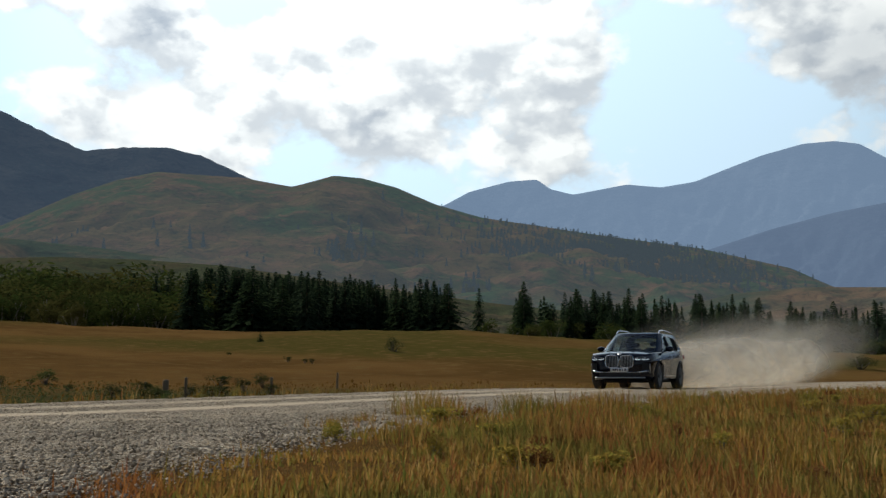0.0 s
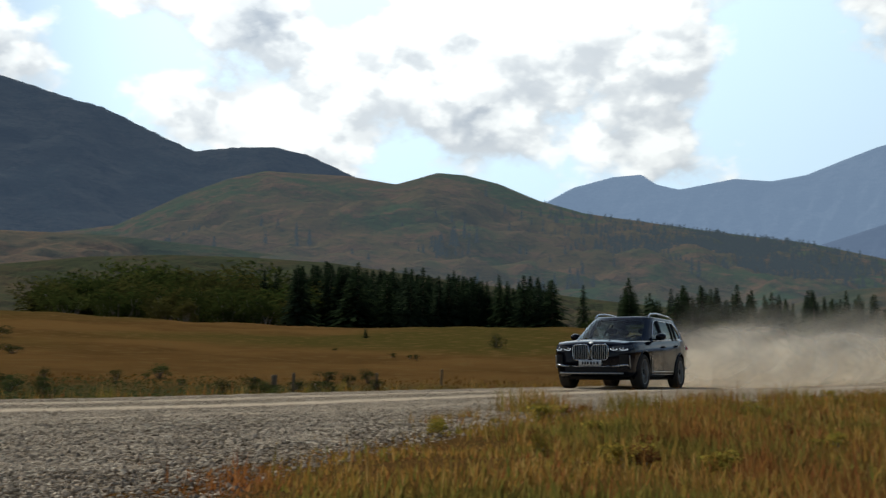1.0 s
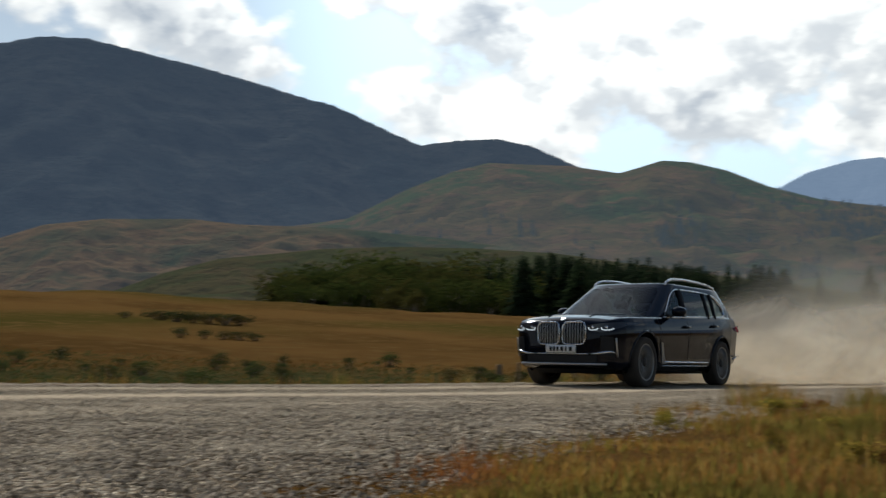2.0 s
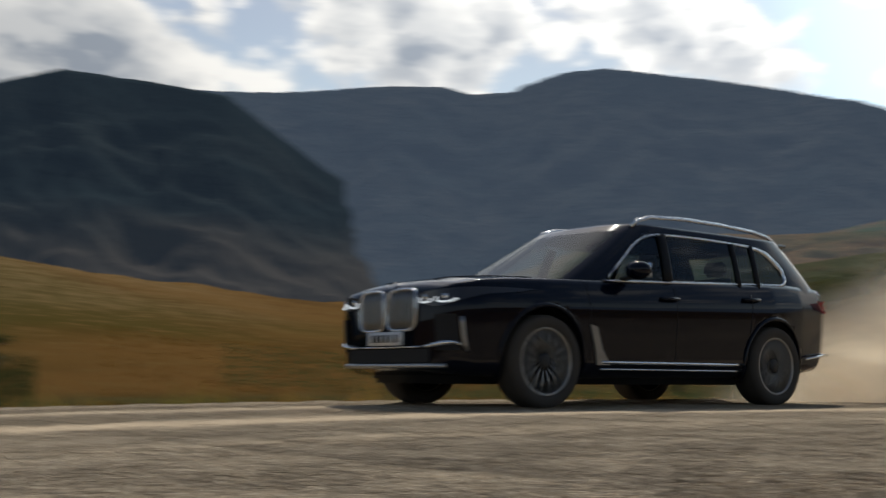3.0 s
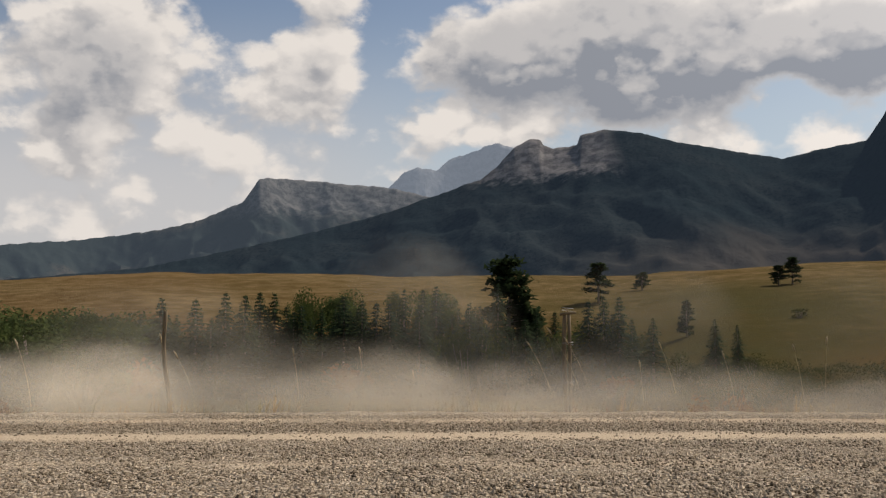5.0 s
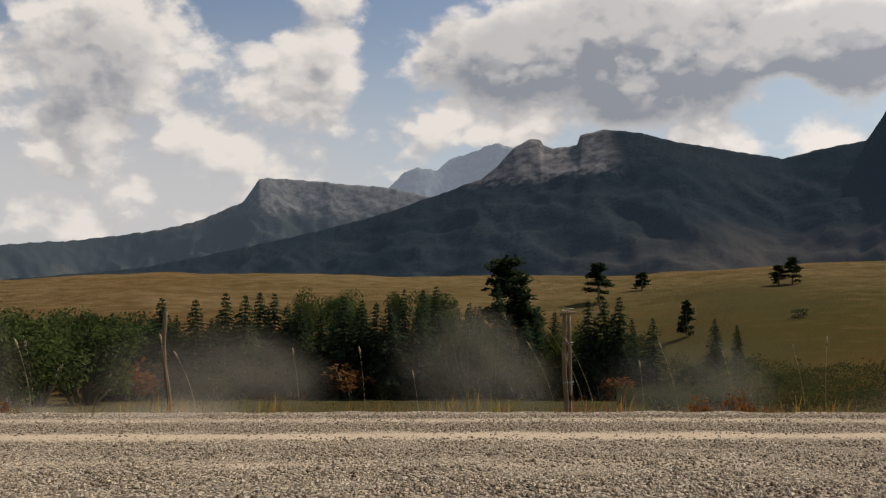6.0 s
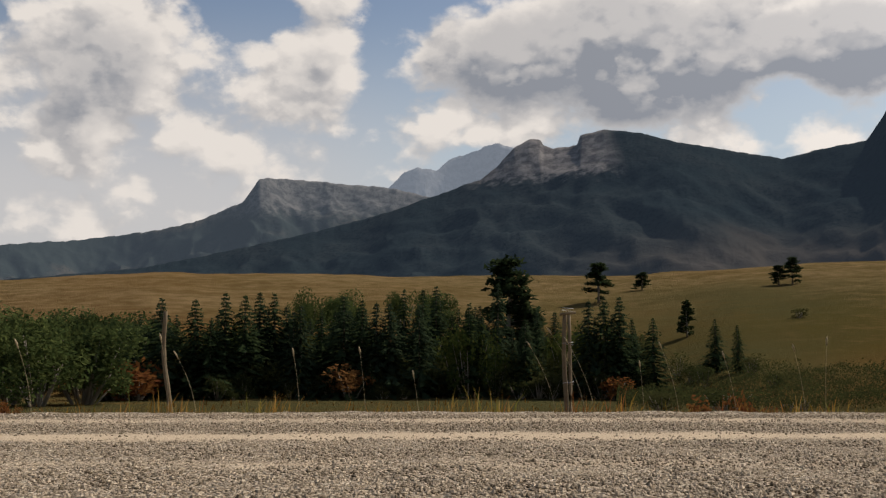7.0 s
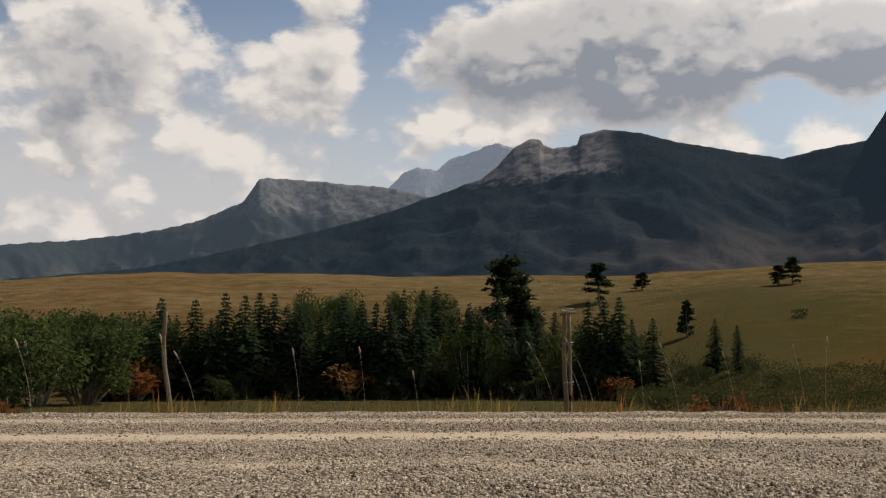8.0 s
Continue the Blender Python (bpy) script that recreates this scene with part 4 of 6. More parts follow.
def car_front(root):
    # double grille
    for sx in (-1, 1):
        out = []
        for k in range(28):
            a = 2 * math.pi * k / 28
            c, s = math.cos(a), math.sin(a)
            x = sx * (0.22 + 0.195 * math.copysign(abs(c) ** 0.42, c) * (1.0 if True else 0))
            z = 0.81 + 0.172 * math.copysign(abs(s) ** 0.5, s)
            x += sx * 0.03 * (z - 0.8)
            out.append((x, 0.965 - 0.20 * max(0, z - 0.9) - 0.10 * abs(x) ** 2, z))
        g = part("grille_surround", tube(bmesh.new(), out, 0.012, 8, close=True, up=(0, 1, 0)), M["chrome"], root, "bright rounded grille frame")
        bm = bm_from([(x, y - 0.045, z) for x, y, z in out], [tuple(range(28))])
        part("grille_backing", bm, M["black"], g)
        for i in range(8):
            x = sx * (0.062 + i * 0.045)
            e = min(0.162, 0.172 * max(0.05, (1 - (abs(abs(x) - 0.22) / 0.2) ** 4)) ** 0.5)
            bm = bmesh.new()
            pts = [(x, 0.958 - 0.20 * max(0, z - 0.9) - 0.1 * x * x, z) for z in np.linspace(0.81 - e, 0.81 + e, 5)]
            part("grille_bar", tube(bm, pts, 0.008, 6, up=(0, 1, 0)), M["satin"], g)
        # headlamp: dark bowl, two angled light strips
        def on(x, z, d=0.012):
            return (sx * (x + d * 0.7), nose_y(x, z) + d, z)
        hx = [0.43, 0.52, 0.62, 0.72, 0.80, 0.87, 0.915, 0.945]
        zt = [0.93, 0.945, 0.955, 0.965, 0.975, 0.985, 0.99, 0.99]
        zb_ = [0.87, 0.845, 0.825, 0.825, 0.85, 0.885, 0.925, 0.96]
        vs = [on(x, z) for x, z in zip(hx, zt)] + [on(x, z) for x, z in zip(hx, zb_)]
        bm = bm_from(vs, [(i, i + 1, i + 9, i + 8) for i in range(7)])
        h = part("headlight", bm, M["lamp_dark"], root, "slim dark headlight with white light strips")
        for cx in (0.53, 0.74):
            pts = [on(cx - 0.075, 0.90, 0.02), on(cx - 0.07, 0.87, 0.02), on(cx - 0.04, 0.858, 0.02), on(cx + 0.05, 0.862, 0.02), on(cx + 0.085, 0.885, 0.02)]
            part("light_strip", tube(bmesh.new(), pts, 0.008, 6), M["led"], h)
            bm = bmesh.new()
            bmesh.ops.create_uvsphere(bm, u_segments=12, v_segments=8, radius=0.026)
            bmesh.ops.translate(bm, verts=bm.verts, vec=on(cx, 0.905, 0.0))
            part("projector", bm, M["chrome"], h)
        # side intakes with a bright vertical blade
        grid = [on(x, z, 0.010) for z in (0.76, 0.66, 0.56, 0.47) for x in (0.66, 0.72, 0.78, 0.83)]
        bm = bm_from(grid, [(r * 4 + c, r * 4 + c + 1, r * 4 + c + 5, r * 4 + c + 4) for r in range(3) for c in range(3)])
        part("side_intake", bm, M["black"], root)
        part("intake_blade", tube(bmesh.new(), [on(0.855, z, 0.012) for z in np.linspace(0.46, 0.74, 6)], 0.016, 6), M["satin"], root)
        pts = [on(x, z, 0.018) for x, z in ((0.46, 0.50), (0.56, 0.503), (0.66, 0.515), (0.74, 0.53), (0.80, 0.535), (0.84, 0.51))]
        part("bumper_wing", tube(bmesh.new(), pts, [0.008, 0.014, 0.022, 0.024, 0.018, 0.008], 6), M["chrome"], root)
        # rear lamp and bumper trim
        bm = bm_from([(sx * 0.60, -4.255, 1.06), (sx * 0.80, -4.21, 1.07), (sx * 0.90, -4.05, 1.085), (sx * 0.945, -3.86, 1.08),
                      (sx * 0.60, -4.265, 0.98), (sx * 0.81, -4.22, 0.97), (sx * 0.915, -4.06, 0.965), (sx * 0.955, -3.90, 1.0)],
                     [(i, i + 1, i + 5, i + 4) for i in range(3)])
        bmesh.ops.solidify(bm, geom=bm.faces, thickness=0.02)
        part("tail_light", bm, M["tail_red"], root, "red wraparound tail light")
        pts = [(sx * x, y, z) for x, y, z in ((0.955, -3.62, 0.47), (0.94, -3.85, 0.50), (0.90, -4.08, 0.52), (0.78, -4.24, 0.525), (0.4, -4.27, 0.52))]
        part("rear_bumper_strip", tube(bmesh.new(), pts, 0.013, 6), M["chrome"], root)
    # lower intake and strips
    xs = np.linspace(-0.6, 0.6, 13)
    bm = bm_from([(x, nose_y(x, 0.48) + 0.012, 0.485) for x in xs] + [(x, nose_y(x, 0.38) + 0.012, 0.37) for x in xs], [(i, i + 1, i + 14, i + 13) for i in range(12)])
    part("lower_intake", bm, M["black"], root)
    part("bumper_strip", tube(bmesh.new(), [(x, nose_y(x, 0.345) + 0.02, 0.345) for x in np.linspace(-0.74, 0.74, 17)], 0.022, 6), M["satin"], root, "satin lower bumper strip")
    part("bumper_strip", tube(bmesh.new(), [(x, nose_y(x, 0.5) + 0.02, 0.50) for x in np.linspace(-0.46, 0.46, 11)], 0.009, 6), M["chrome"], root)
    # plate with plain bars
    p = part("number_plate", box(bmesh.new(), (-0.26, 0.965, 0.515), (0.26, 0.978, 0.63), 0.003), M["plate"], root, "white number plate with dark bars")
    for i, (a, b) in enumerate(((-0.20, -0.15), (-0.11, -0.08), (-0.05, 0.0), (0.03, 0.07), (0.09, 0.13), (0.15, 0.19))):
        part("plate_bar", box(bmesh.new(), (a, 0.9785, 0.54), (b, 0.9815, 0.605)), M["black"], p)
    bm = bmesh.new()
    lathe(bm, [(0.0, 0.0), (0.006, 0.03), (0.0, 0.045)], 20)
    bmesh.ops.transform(bm, verts=bm.verts, matrix=pose(0, 0.885, 1.03, 0, -50, 90))
    part("bonnet_badge", bm, M["satin"], root)
    # bonnet creases
    for sx in (-1, 1):
        pts = [(sx * (0.36 + 0.12 * t), 0.72 - 1.1 * t, float(crown_z(0.72 - 1.1 * t)) - 0.012) for t in np.linspace(0, 1, 10)]
        part("bonnet_crease", tube(bmesh.new(), pts, 0.016, 6), M["paint"], root)
    # rear spoiler
    bm = box(bmesh.new(), (-0.62, -3.82, 1.665), (0.62, -3.55, 1.70), 0.012)
    part("roof_spoiler", bm, M["paint"], root)


def car_wheel(root, sx, y):
    hub = new("wheel")
    hub.parent = root
    R, o = 0.392, sx * 0.0
    s = sx
    prof = [(-0.12, 0.27), (-0.135, 0.30), (-0.14, 0.35), (-0.125, 0.38), (-0.09, 0.391), (0, R), (0.09, 0.391), (0.125, 0.38), (0.14, 0.35), (0.135, 0.30), (0.12, 0.283)]
    part("tyre", lathe(bmesh.new(), [(s * a, r) for a, r in prof], 56), M["tyre"], hub)
    part("rim", lathe(bmesh.new(), [(s * a, r) for a, r in [(0.122, 0.285), (0.125, 0.27), (0.10, 0.262), (0.0, 0.25), (-0.1, 0.25), (-0.12, 0.27)]], 48), M["rim"], hub, "dusty silver alloy rim")
    part("brake_disc", lathe(bmesh.new(), [(s * 0.0, 0.0), (s * 0.02, 0.18), (s * -0.02, 0.18)], 32), M["rim_dark"], hub)
    part("inner_barrel", lathe(bmesh.new(), [(s * -0.128, 0.285), (s * -0.11, 0.26), (s * -0.06, 0.10), (s * -0.06, 0.0)], 32), M["black"], hub)
    for k in range(15):
        for d in (-0.06, 0.06):
            a0, a1 = 2 * math.pi * k / 15, 2 * math.pi * k / 15 + d
            pts = [(s * 0.085, 0.06 * math.cos(a0), 0.06 * math.sin(a0)), (s * 0.105, 0.16 * math.cos(a0 + d * 0.4), 0.16 * math.sin(a0 + d * 0.4)), (s * 0.112, 0.268 * math.cos(a1 + d * 0.3), 0.268 * math.sin(a1 + d * 0.3))]
            part("spoke", tube(bmesh.new(), pts, 0.0085, 5, up=(1, 0, 0)), M["rim"], hub)
    part("hub_cap", lathe(bmesh.new(), [(s * 0.06, 0.075), (s * 0.1, 0.07), (s * 0.115, 0.035), (s * 0.115, 0.0)], 24), M["rim_dark"], hub)
    hub.location = (sx * 0.845, y, R)
    return hub


def build_car():
    root = new("car")
    car_body(root)
    car_cabin(root)
    car_front(root)
    tagged(root, "large near-black SUV with bright trim driving on gravel road", "car")
    wheels = [(car_wheel(root, sx, y), sx, y) for sx in (-1, 1) for y in (0.0, -3.105)]
    return root, wheels


# near front wheel's x along the track by time, and the bearing of the rear axle from it
CAR_ROWS = [(0.0, 32.07, -25.5), (0.5, 28.95, -24.6), (1.0, 25.1, -23.6), (1.5, 21.51, -22.8), (2.0, 17.2, -20.75), (2.2, 15.46, -19.5),
            (2.5, 12.6, -16.9), (2.9, 8.4, -11.8), (3.3, 3.86, -5.6), (3.5, 1.45, -2.2), (3.7, -1.24, 1.0), (3.9, -4.08, 4.5), (4.1, -7.05, 9.0),
            (4.7, -15.0, 17.0), (6.0, -30.0, 22.0), (8.0, -50.0, 24.0)]


def car_pose(x, bearing):
    b = radians(bearing)
    back = Vector((math.cos(b), math.sin(b), 0))
    away = Vector((-math.sin(b), math.cos(b), 0))
    x1 = x + 3.1 * math.cos(b)
    z0, z1 = float(road_z(x)), float(road_z(x1))
    m = Matrix.Translation(Vector((x, float(track_y(x)), z0 + 0.006)) + away * 0.845)
    return m @ pose(0, 0, 0, 0, 0, 90 + bearing) @ pose(0, 0, 0, math.degrees(math.atan2(z0 - z1, 3.1)))


def car_spin(t):
    """Wheel angle in degrees: distance rolled over the tyre's radius."""
    ts, xs, _ = zip(*CAR_ROWS)
    dist = 0.0
    x = xs[0]
    run = [0.0]
    for a, b in zip(xs, xs[1:]):
        run.append(run[-1] + math.hypot(b - a, float(track_y(b) - track_y(a))))
    return -math.degrees(float(np.interp(t, ts, run)) / 0.392)

# ---- plants ----
def spruce_mesh(seed, tiers=26, spread=0.21, ragged=0.35):
    """A one-metre conifer: drooping boughs of needle sprays round a tapered stem. Returns crown and trunk bmeshes."""
    rng = random.Random(seed)
    verts, faces = [], []
    for i in range(tiers):
        f = (i + 0.5) / tiers
        z = 0.08 + 0.90 * f
        length = spread * (1 - f) ** 0.85 * (1 + rng.uniform(-ragged, ragged * 0.6)) + 0.012
        count = max(4, int(11 - 5 * f))
        turn = rng.uniform(0, 6.28)
        for k in range(count):
            a = turn + 2 * math.pi * k / count + rng.uniform(-0.3, 0.3)
            L = length * rng.uniform(0.6, 1.12)
            droop = L * rng.uniform(0.15, 0.55)
            ca, sa = math.cos(a), math.sin(a)
            wid = 0.028 * (1 - 0.5 * f) * rng.uniform(0.8, 1.4)
            for s in range(3):
                d0, d1 = L * (0.1 + 0.3 * s), L * (0.1 + 0.3 * s + 0.42)
                for side in (-1, 1):
                    b = len(verts)
                    lift = rng.uniform(-0.006, 0.012)
                    px, py = -sa * side, ca * side
                    z0, z1 = z - droop * (d0 / L) ** 1.4, z - droop * (d1 / L) ** 1.4
                    verts += [(ca * d0, sa * d0, z0 + 0.006), (ca * d1, sa * d1, z1), (ca * (d0 * 0.4 + d1 * 0.6) + px * wid, sa * (d0 * 0.4 + d1 * 0.6) + py * wid, (z0 + z1) / 2 - 0.012 + lift)]
                    faces.append((b, b + 1, b + 2))
            b = len(verts)
            zt = z - droop
            verts += [(ca * L * 0.85 - sa * 0.01, sa * L * 0.85 + ca * 0.01, zt + 0.012), (ca * L * 0.85 + sa * 0.01, sa * L * 0.85 - ca * 0.01, zt + 0.012), (ca * L * 1.1, sa * L * 1.1, zt + 0.012 + rng.uniform(-0.02, 0.02))]
            faces.append((b, b + 1, b + 2))
    b = len(verts)
    verts += [(-0.006, 0, 0.94), (0.006, 0, 0.94), (0, 0, 1.0)]
    faces.append((b, b + 1, b + 2))
    trunk = tube(bmesh.new(), [(0, 0, -0.03), (0.002, 0, 0.3), (0, 0.002, 0.65), (0, 0, 0.95)], [0.016, 0.012, 0.007, 0.002], 6)
    return bm_from(verts, faces), trunk


def pine_mesh(seed):
    """An open-crowned conifer with clumped needles on bare limbs."""
    rng = random.Random(seed)
    verts, faces = [], []
    trunk = tube(bmesh.new(), [(0, 0, -0.03), (0.008, 0, 0.35), (-0.006, 0.004, 0.7), (0, 0, 0.96)], [0.022, 0.016, 0.010, 0.003], 6)
    for i in range(48):
        z = 0.10 + 0.87 * rng.random() ** 0.85
        a = rng.uniform(0, 6.28)
        L = (0.035 + 0.20 * (1 - z) ** 0.75) * rng.uniform(0.55, 1.1)
        tip = Vector((math.cos(a) * L, math.sin(a) * L, z + L * rng.uniform(-0.1, 0.3)))
        tube(trunk, [(0, 0, z - 0.01), tuple(tip * 0.5 + Vector((0, 0, z * 0.5))), tuple(tip)], [0.005, 0.004, 0.002], 4)
        for j in range(64):
            c = tip * rng.uniform(0.45, 1.08) + Vector((0, 0, 0))
            c.z = z + (tip.z - z) * rng.uniform(0.4, 1.1)
            c += Vector((rng.gauss(0, 0.022), rng.gauss(0, 0.022), rng.gauss(0, 0.016)))
            b = len(verts)
            for _ in range(3):
                verts.append(tuple(c + Vector((rng.gauss(0, 0.021), rng.gauss(0, 0.021), rng.gauss(0, 0.017)))))
            faces.append((b, b + 1, b + 2))
    return bm_from(verts, faces), trunk


def bush_mesh(seed, leaves=900, tall=1.0, size=0.035):
    """A one-metre shrub: several stems and a lumpy, gappy crown of small leaves."""
    rng = random.Random(seed)
    lumps = [(rng.uniform(-0.32, 0.32), rng.uniform(-0.32, 0.32), rng.uniform(0.25, 0.8) * tall, rng.uniform(0.14, 0.26)) for _ in range(9)]
    stems = bmesh.new()
    for x, y, z, r in lumps:
        tube(stems, [(x * 0.1, y * 0.1, -0.05), (x * 0.6, y * 0.6, z * 0.5), (x, y, z)], [0.02, 0.012, 0.004], 5)
    verts, faces = [], []
    for i in range(leaves):
        x, y, z, r = rng.choice(lumps)
        d = Vector((rng.gauss(0, 1), rng.gauss(0, 1), rng.gauss(0, 1))).normalized() * r * rng.uniform(0.55, 1.12)
        c = Vector((x, y, z)) + d
        if c.z < 0.02:
            c.z = rng.uniform(0.02, 0.2)
        u = Vector((rng.gauss(0, 1), rng.gauss(0, 1), rng.gauss(0, 1))).normalized() * size * rng.uniform(0.6, 1.4)
        v = u.orthogonal().normalized() * size * rng.uniform(0.35, 0.6)
        b = len(verts)
        verts += [tuple(c - u), tuple(c + v), tuple(c + u), tuple(c - v)]
        faces.append((b, b + 1, b + 2, b + 3))
    return bm_from(verts, faces), stems


def make_plant(name, pair, leaf, label, category, group):
    root = new(name)
    crown, trunk = pair
    part("crown", crown, M[leaf], root, shade=False)
    part("trunk", trunk, M["bark"], root)
    tagged(root, label, category, group)
    return root


class Nursery:
    """Keeps one of each plant and sets copies of it out."""

    def __init__(self):
        self.first = {}

    def plant(self, key, make, x, y, high, wide=1.0, turn=0.0, sink=0.03):
        m = Matrix.Translation((x, y, float(ground_z(x, y)) - sink * high)) @ pose(0, 0, 0, 0, 0, turn)
        if key not in self.first:
            ob = make()
            self.first[key] = ob
        else:
            ob = copy_thing(self.first[key], m)
        ob.matrix_basis = m @ Matrix.Diagonal((high * wide, high * wide, high, 1))
        return ob


def at(az, r):
    return r * math.sin(radians(az)), r * math.cos(radians(az))


def top_height(az, r, el):
    x, y = at(az, r)
    return EYE[2] + r * math.tan(radians(el)) - float(ground_z(x, y))


def build_plants():
    rng = random.Random(5)
    n_ = Nursery()

    def spruce(x, y, high, wide, label, group, tall=False):
        k = rng.randrange(5)
        n_.plant((group, "spruce", k), lambda: make_plant("spruce_tree", spruce_mesh(40 + k, 26 if not tall else 30, 0.24 + 0.03 * (k % 3)), "spruce", label, "tree", group), x, y, high, wide, rng.uniform(0, 360))

    def bush(x, y, high, wide, leaf, label, group, leaves=900, size=0.035):
        k = rng.randrange(3)
        n_.plant((group, leaf, k), lambda: make_plant("shrub", bush_mesh(80 + k, leaves, 1.0, size), leaf, label, "shrub", group), x, y, high, wide, rng.uniform(0, 360), 0.06)

    # thicket of young spruces below the road: azimuth, range, top height angle
    near = [(-14.5, 50, 4.05), (-12.8, 50, 4.0), (-11.3, 50, 4.4), (-10.3, 50, 4.25), (-9.55, 52, 4.4), (-8.8, 52, 4.4), (-7.8, 50, 3.4), (-5.2, 50, 4.3), (-4.25, 50, 4.1),
            (-2.05, 55, 4.6), (-1.05, 56, 4.6), (-0.35, 58, 4.8), (-2.8, 50, 3.9), (-3.5, 50, 3.9), (1.4, 50, 3.9), (7.6, 50, 4.0), (8.4, 50, 4.2), (9.2, 50, 4.2), (10.9, 50, 3.0), (14.0, 52, 2.85), (15.1, 50, 2.55), (2.9, 58, 4.9)]
    for az, r, el in near:
        x, y = at(az, r)
        spruce(x, y, top_height(az, r, el), rng.uniform(1.1, 1.5), "young dark green spruce in the roadside thicket", "thicket spruces")
    for i in range(190):
        az = rng.uniform(-17.5, 10.4)
        r = rng.uniform(49, 64)
        el = rng.uniform(0.3, 4.0) - 0.05 * abs(az + 3)
        x, y = at(az, r)
        spruce(x, y, max(1.2, top_height(az, r, el)), rng.uniform(1.0, 1.45), "young dark green spruce in the roadside thicket", "thicket spruces")
    # open-grown pines on the slope
    for az, r, el, wide in ((3.5, 62, 6.2, 1.6), (8.15, 100, 5.75, 1.9), (17.85, 104, 5.8, 1.9), (17.2, 103, 5.4, 2.4), (10.4, 110, 5.2, 2.4), (12.6, 70, 3.75, 1.3)):
        x, y = at(az, r)
        k = int(az) % 3
        n_.plant(("pine", k), lambda: make_plant("pine_tree", pine_mesh(60 + k), "pine", "open-crowned dark pine standing on the grassy slope", "tree", "slope pines"), x, y, top_height(az, r, el), wide, rng.uniform(0, 360))
    # willows and shrubs round the thicket
    for i in range(34):
        az = rng.uniform(-26, -14.5)
        r = rng.uniform(42, 64)
        x, y = at(az, r)
        bush(x, y, max(0.8, top_height(az, r, rng.uniform(2.2, 3.45))), rng.uniform(0.9, 1.3), "willow", "dense green willow shrub beside the thicket", "willows", 2600, 0.028)
    for i in range(14):
        az = rng.uniform(-8, 0.5)
        r = rng.uniform(66, 80)
        x, y = at(az, r)
        bush(x, y, max(0.8, top_height(az, r, rng.uniform(3.4, 4.6))), rng.uniform(0.6, 1.0), "willow", "dense green willow shrub beside the thicket", "willows", 2600, 0.028)
    for i in range(80):
        az = rng.uniform(-20, 16)
        r = rng.uniform(48, 54)
        x, y = at(az, r)
        bush(x, y, rng.uniform(0.5, 1.4), rng.uniform(1.0, 1.7), "scrub", "low dark scrub at the foot of the spruces", "low scrub")
    for i in range(22):
        az = rng.uniform(-13, 8)
        r = rng.uniform(48.5, 60)
        x, y = at(az, r)
        bush(x, y, max(0.8, top_height(az, r, rng.uniform(0.8, 3.2))), rng.uniform(0.6, 0.9), "aspen", "young yellowing aspen among the spruces", "thicket aspens", 1100, 0.03)
    for i in range(16):
        az, r = rng.uniform(11, 26), 34 + 50 * rng.random() ** 2
        x, y = at(az, r)
        bush(x, y, rng.uniform(0.3, 0.8), rng.uniform(1.4, 3.0), "scrub", "low dark scrub at the foot of the spruces", "low scrub")
    for az, r, h in ((-16.4, 48.5, 1.5), (-15.6, 48.4, 1.9), (-4.8, 48.6, 1.7), (8.9, 48.2, 1.1), (12.9, 10.3, 0.5), (13.6, 10.4, 0.42), (15.2, 10.3, 0.5), (16.0, 10.4, 0.40), (-21.8, 9.6, 0.2), (-21.2, 9.6, 0.16), (-20.3, 9.6, 0.13)):
        x, y = at(az, r)
        bush(x, y, h, 1.5 if r > 20 else 0.8, "russet", "small shrub turned russet red", "russet shrubs", 500, 0.06)
    # forest behind the meadow
    far = [(79.8, 262, 5.6), (80.6, 265, 5.75), (82.0, 268, 5.3), (83.6, 262, 5.2), (85.0, 266, 5.45), (87.2, 268, 5.35), (89.6, 262, 5.15), (91.2, 270, 4.9), (96.35, 240, 4.95), (98.5, 244, 4.35), (99.1, 246, 4.5), (101.8, 250, 4.55), (105.2, 250, 4.2), (107.0, 252, 4.15)]
    for az, r, el in far:
        x, y = at(az, r)
        spruce(x, y, top_height(az, r, el), rng.uniform(0.8, 1.0), "tall dark spruce in the forest edge behind the meadow", "forest spruces", True)
    for i in range(130):
        if i < 75:
            az = rng.uniform(78.8, 92.4)
            el = 5.75 - 0.075 * (az - 79) + rng.uniform(-0.7, 0.3)
        else:
            az = rng.uniform(95.6, 116)
            el = 4.5 - 0.06 * (az - 96) + rng.uniform(-0.7, 0.3)
        r = rng.uniform(228, 290)
        x, y = at(az, r)
        spruce(x, y, top_height(az, r, el), rng.uniform(1.0, 1.5), "tall dark spruce in the forest edge behind the meadow", "forest spruces", True)
    for az, el in ((94.0, 4.6), (76.2, 5.2), (77.3, 5.25), (77.9, 5.2)):
        x, y = at(az, 280)
        spruce(x, y, top_height(az, 280, el), 0.9, "tall dark spruce in the forest edge behind the meadow", "forest spruces", True)
    for i in range(70):
        az = rng.uniform(66.5, 80) if i < 46 else rng.uniform(91.5, 117)
        r = rng.uniform(215, 300) if i < 46 else rng.uniform(215, 235)
        el = min(3.3 + 2.3 * (r - 215) / 85, 5.4) + rng.uniform(-0.3, 0.35) if i < 46 else crest_angle(az) + rng.uniform(0.5, 1.0)
        x, y = at(az, r)
        bush(x, y, max(3.0, top_height(az, r, el)), rng.uniform(1.0, 1.5), "aspen", "green aspen clump with yellowing leaves by the forest", "aspens", 1500, 0.032)
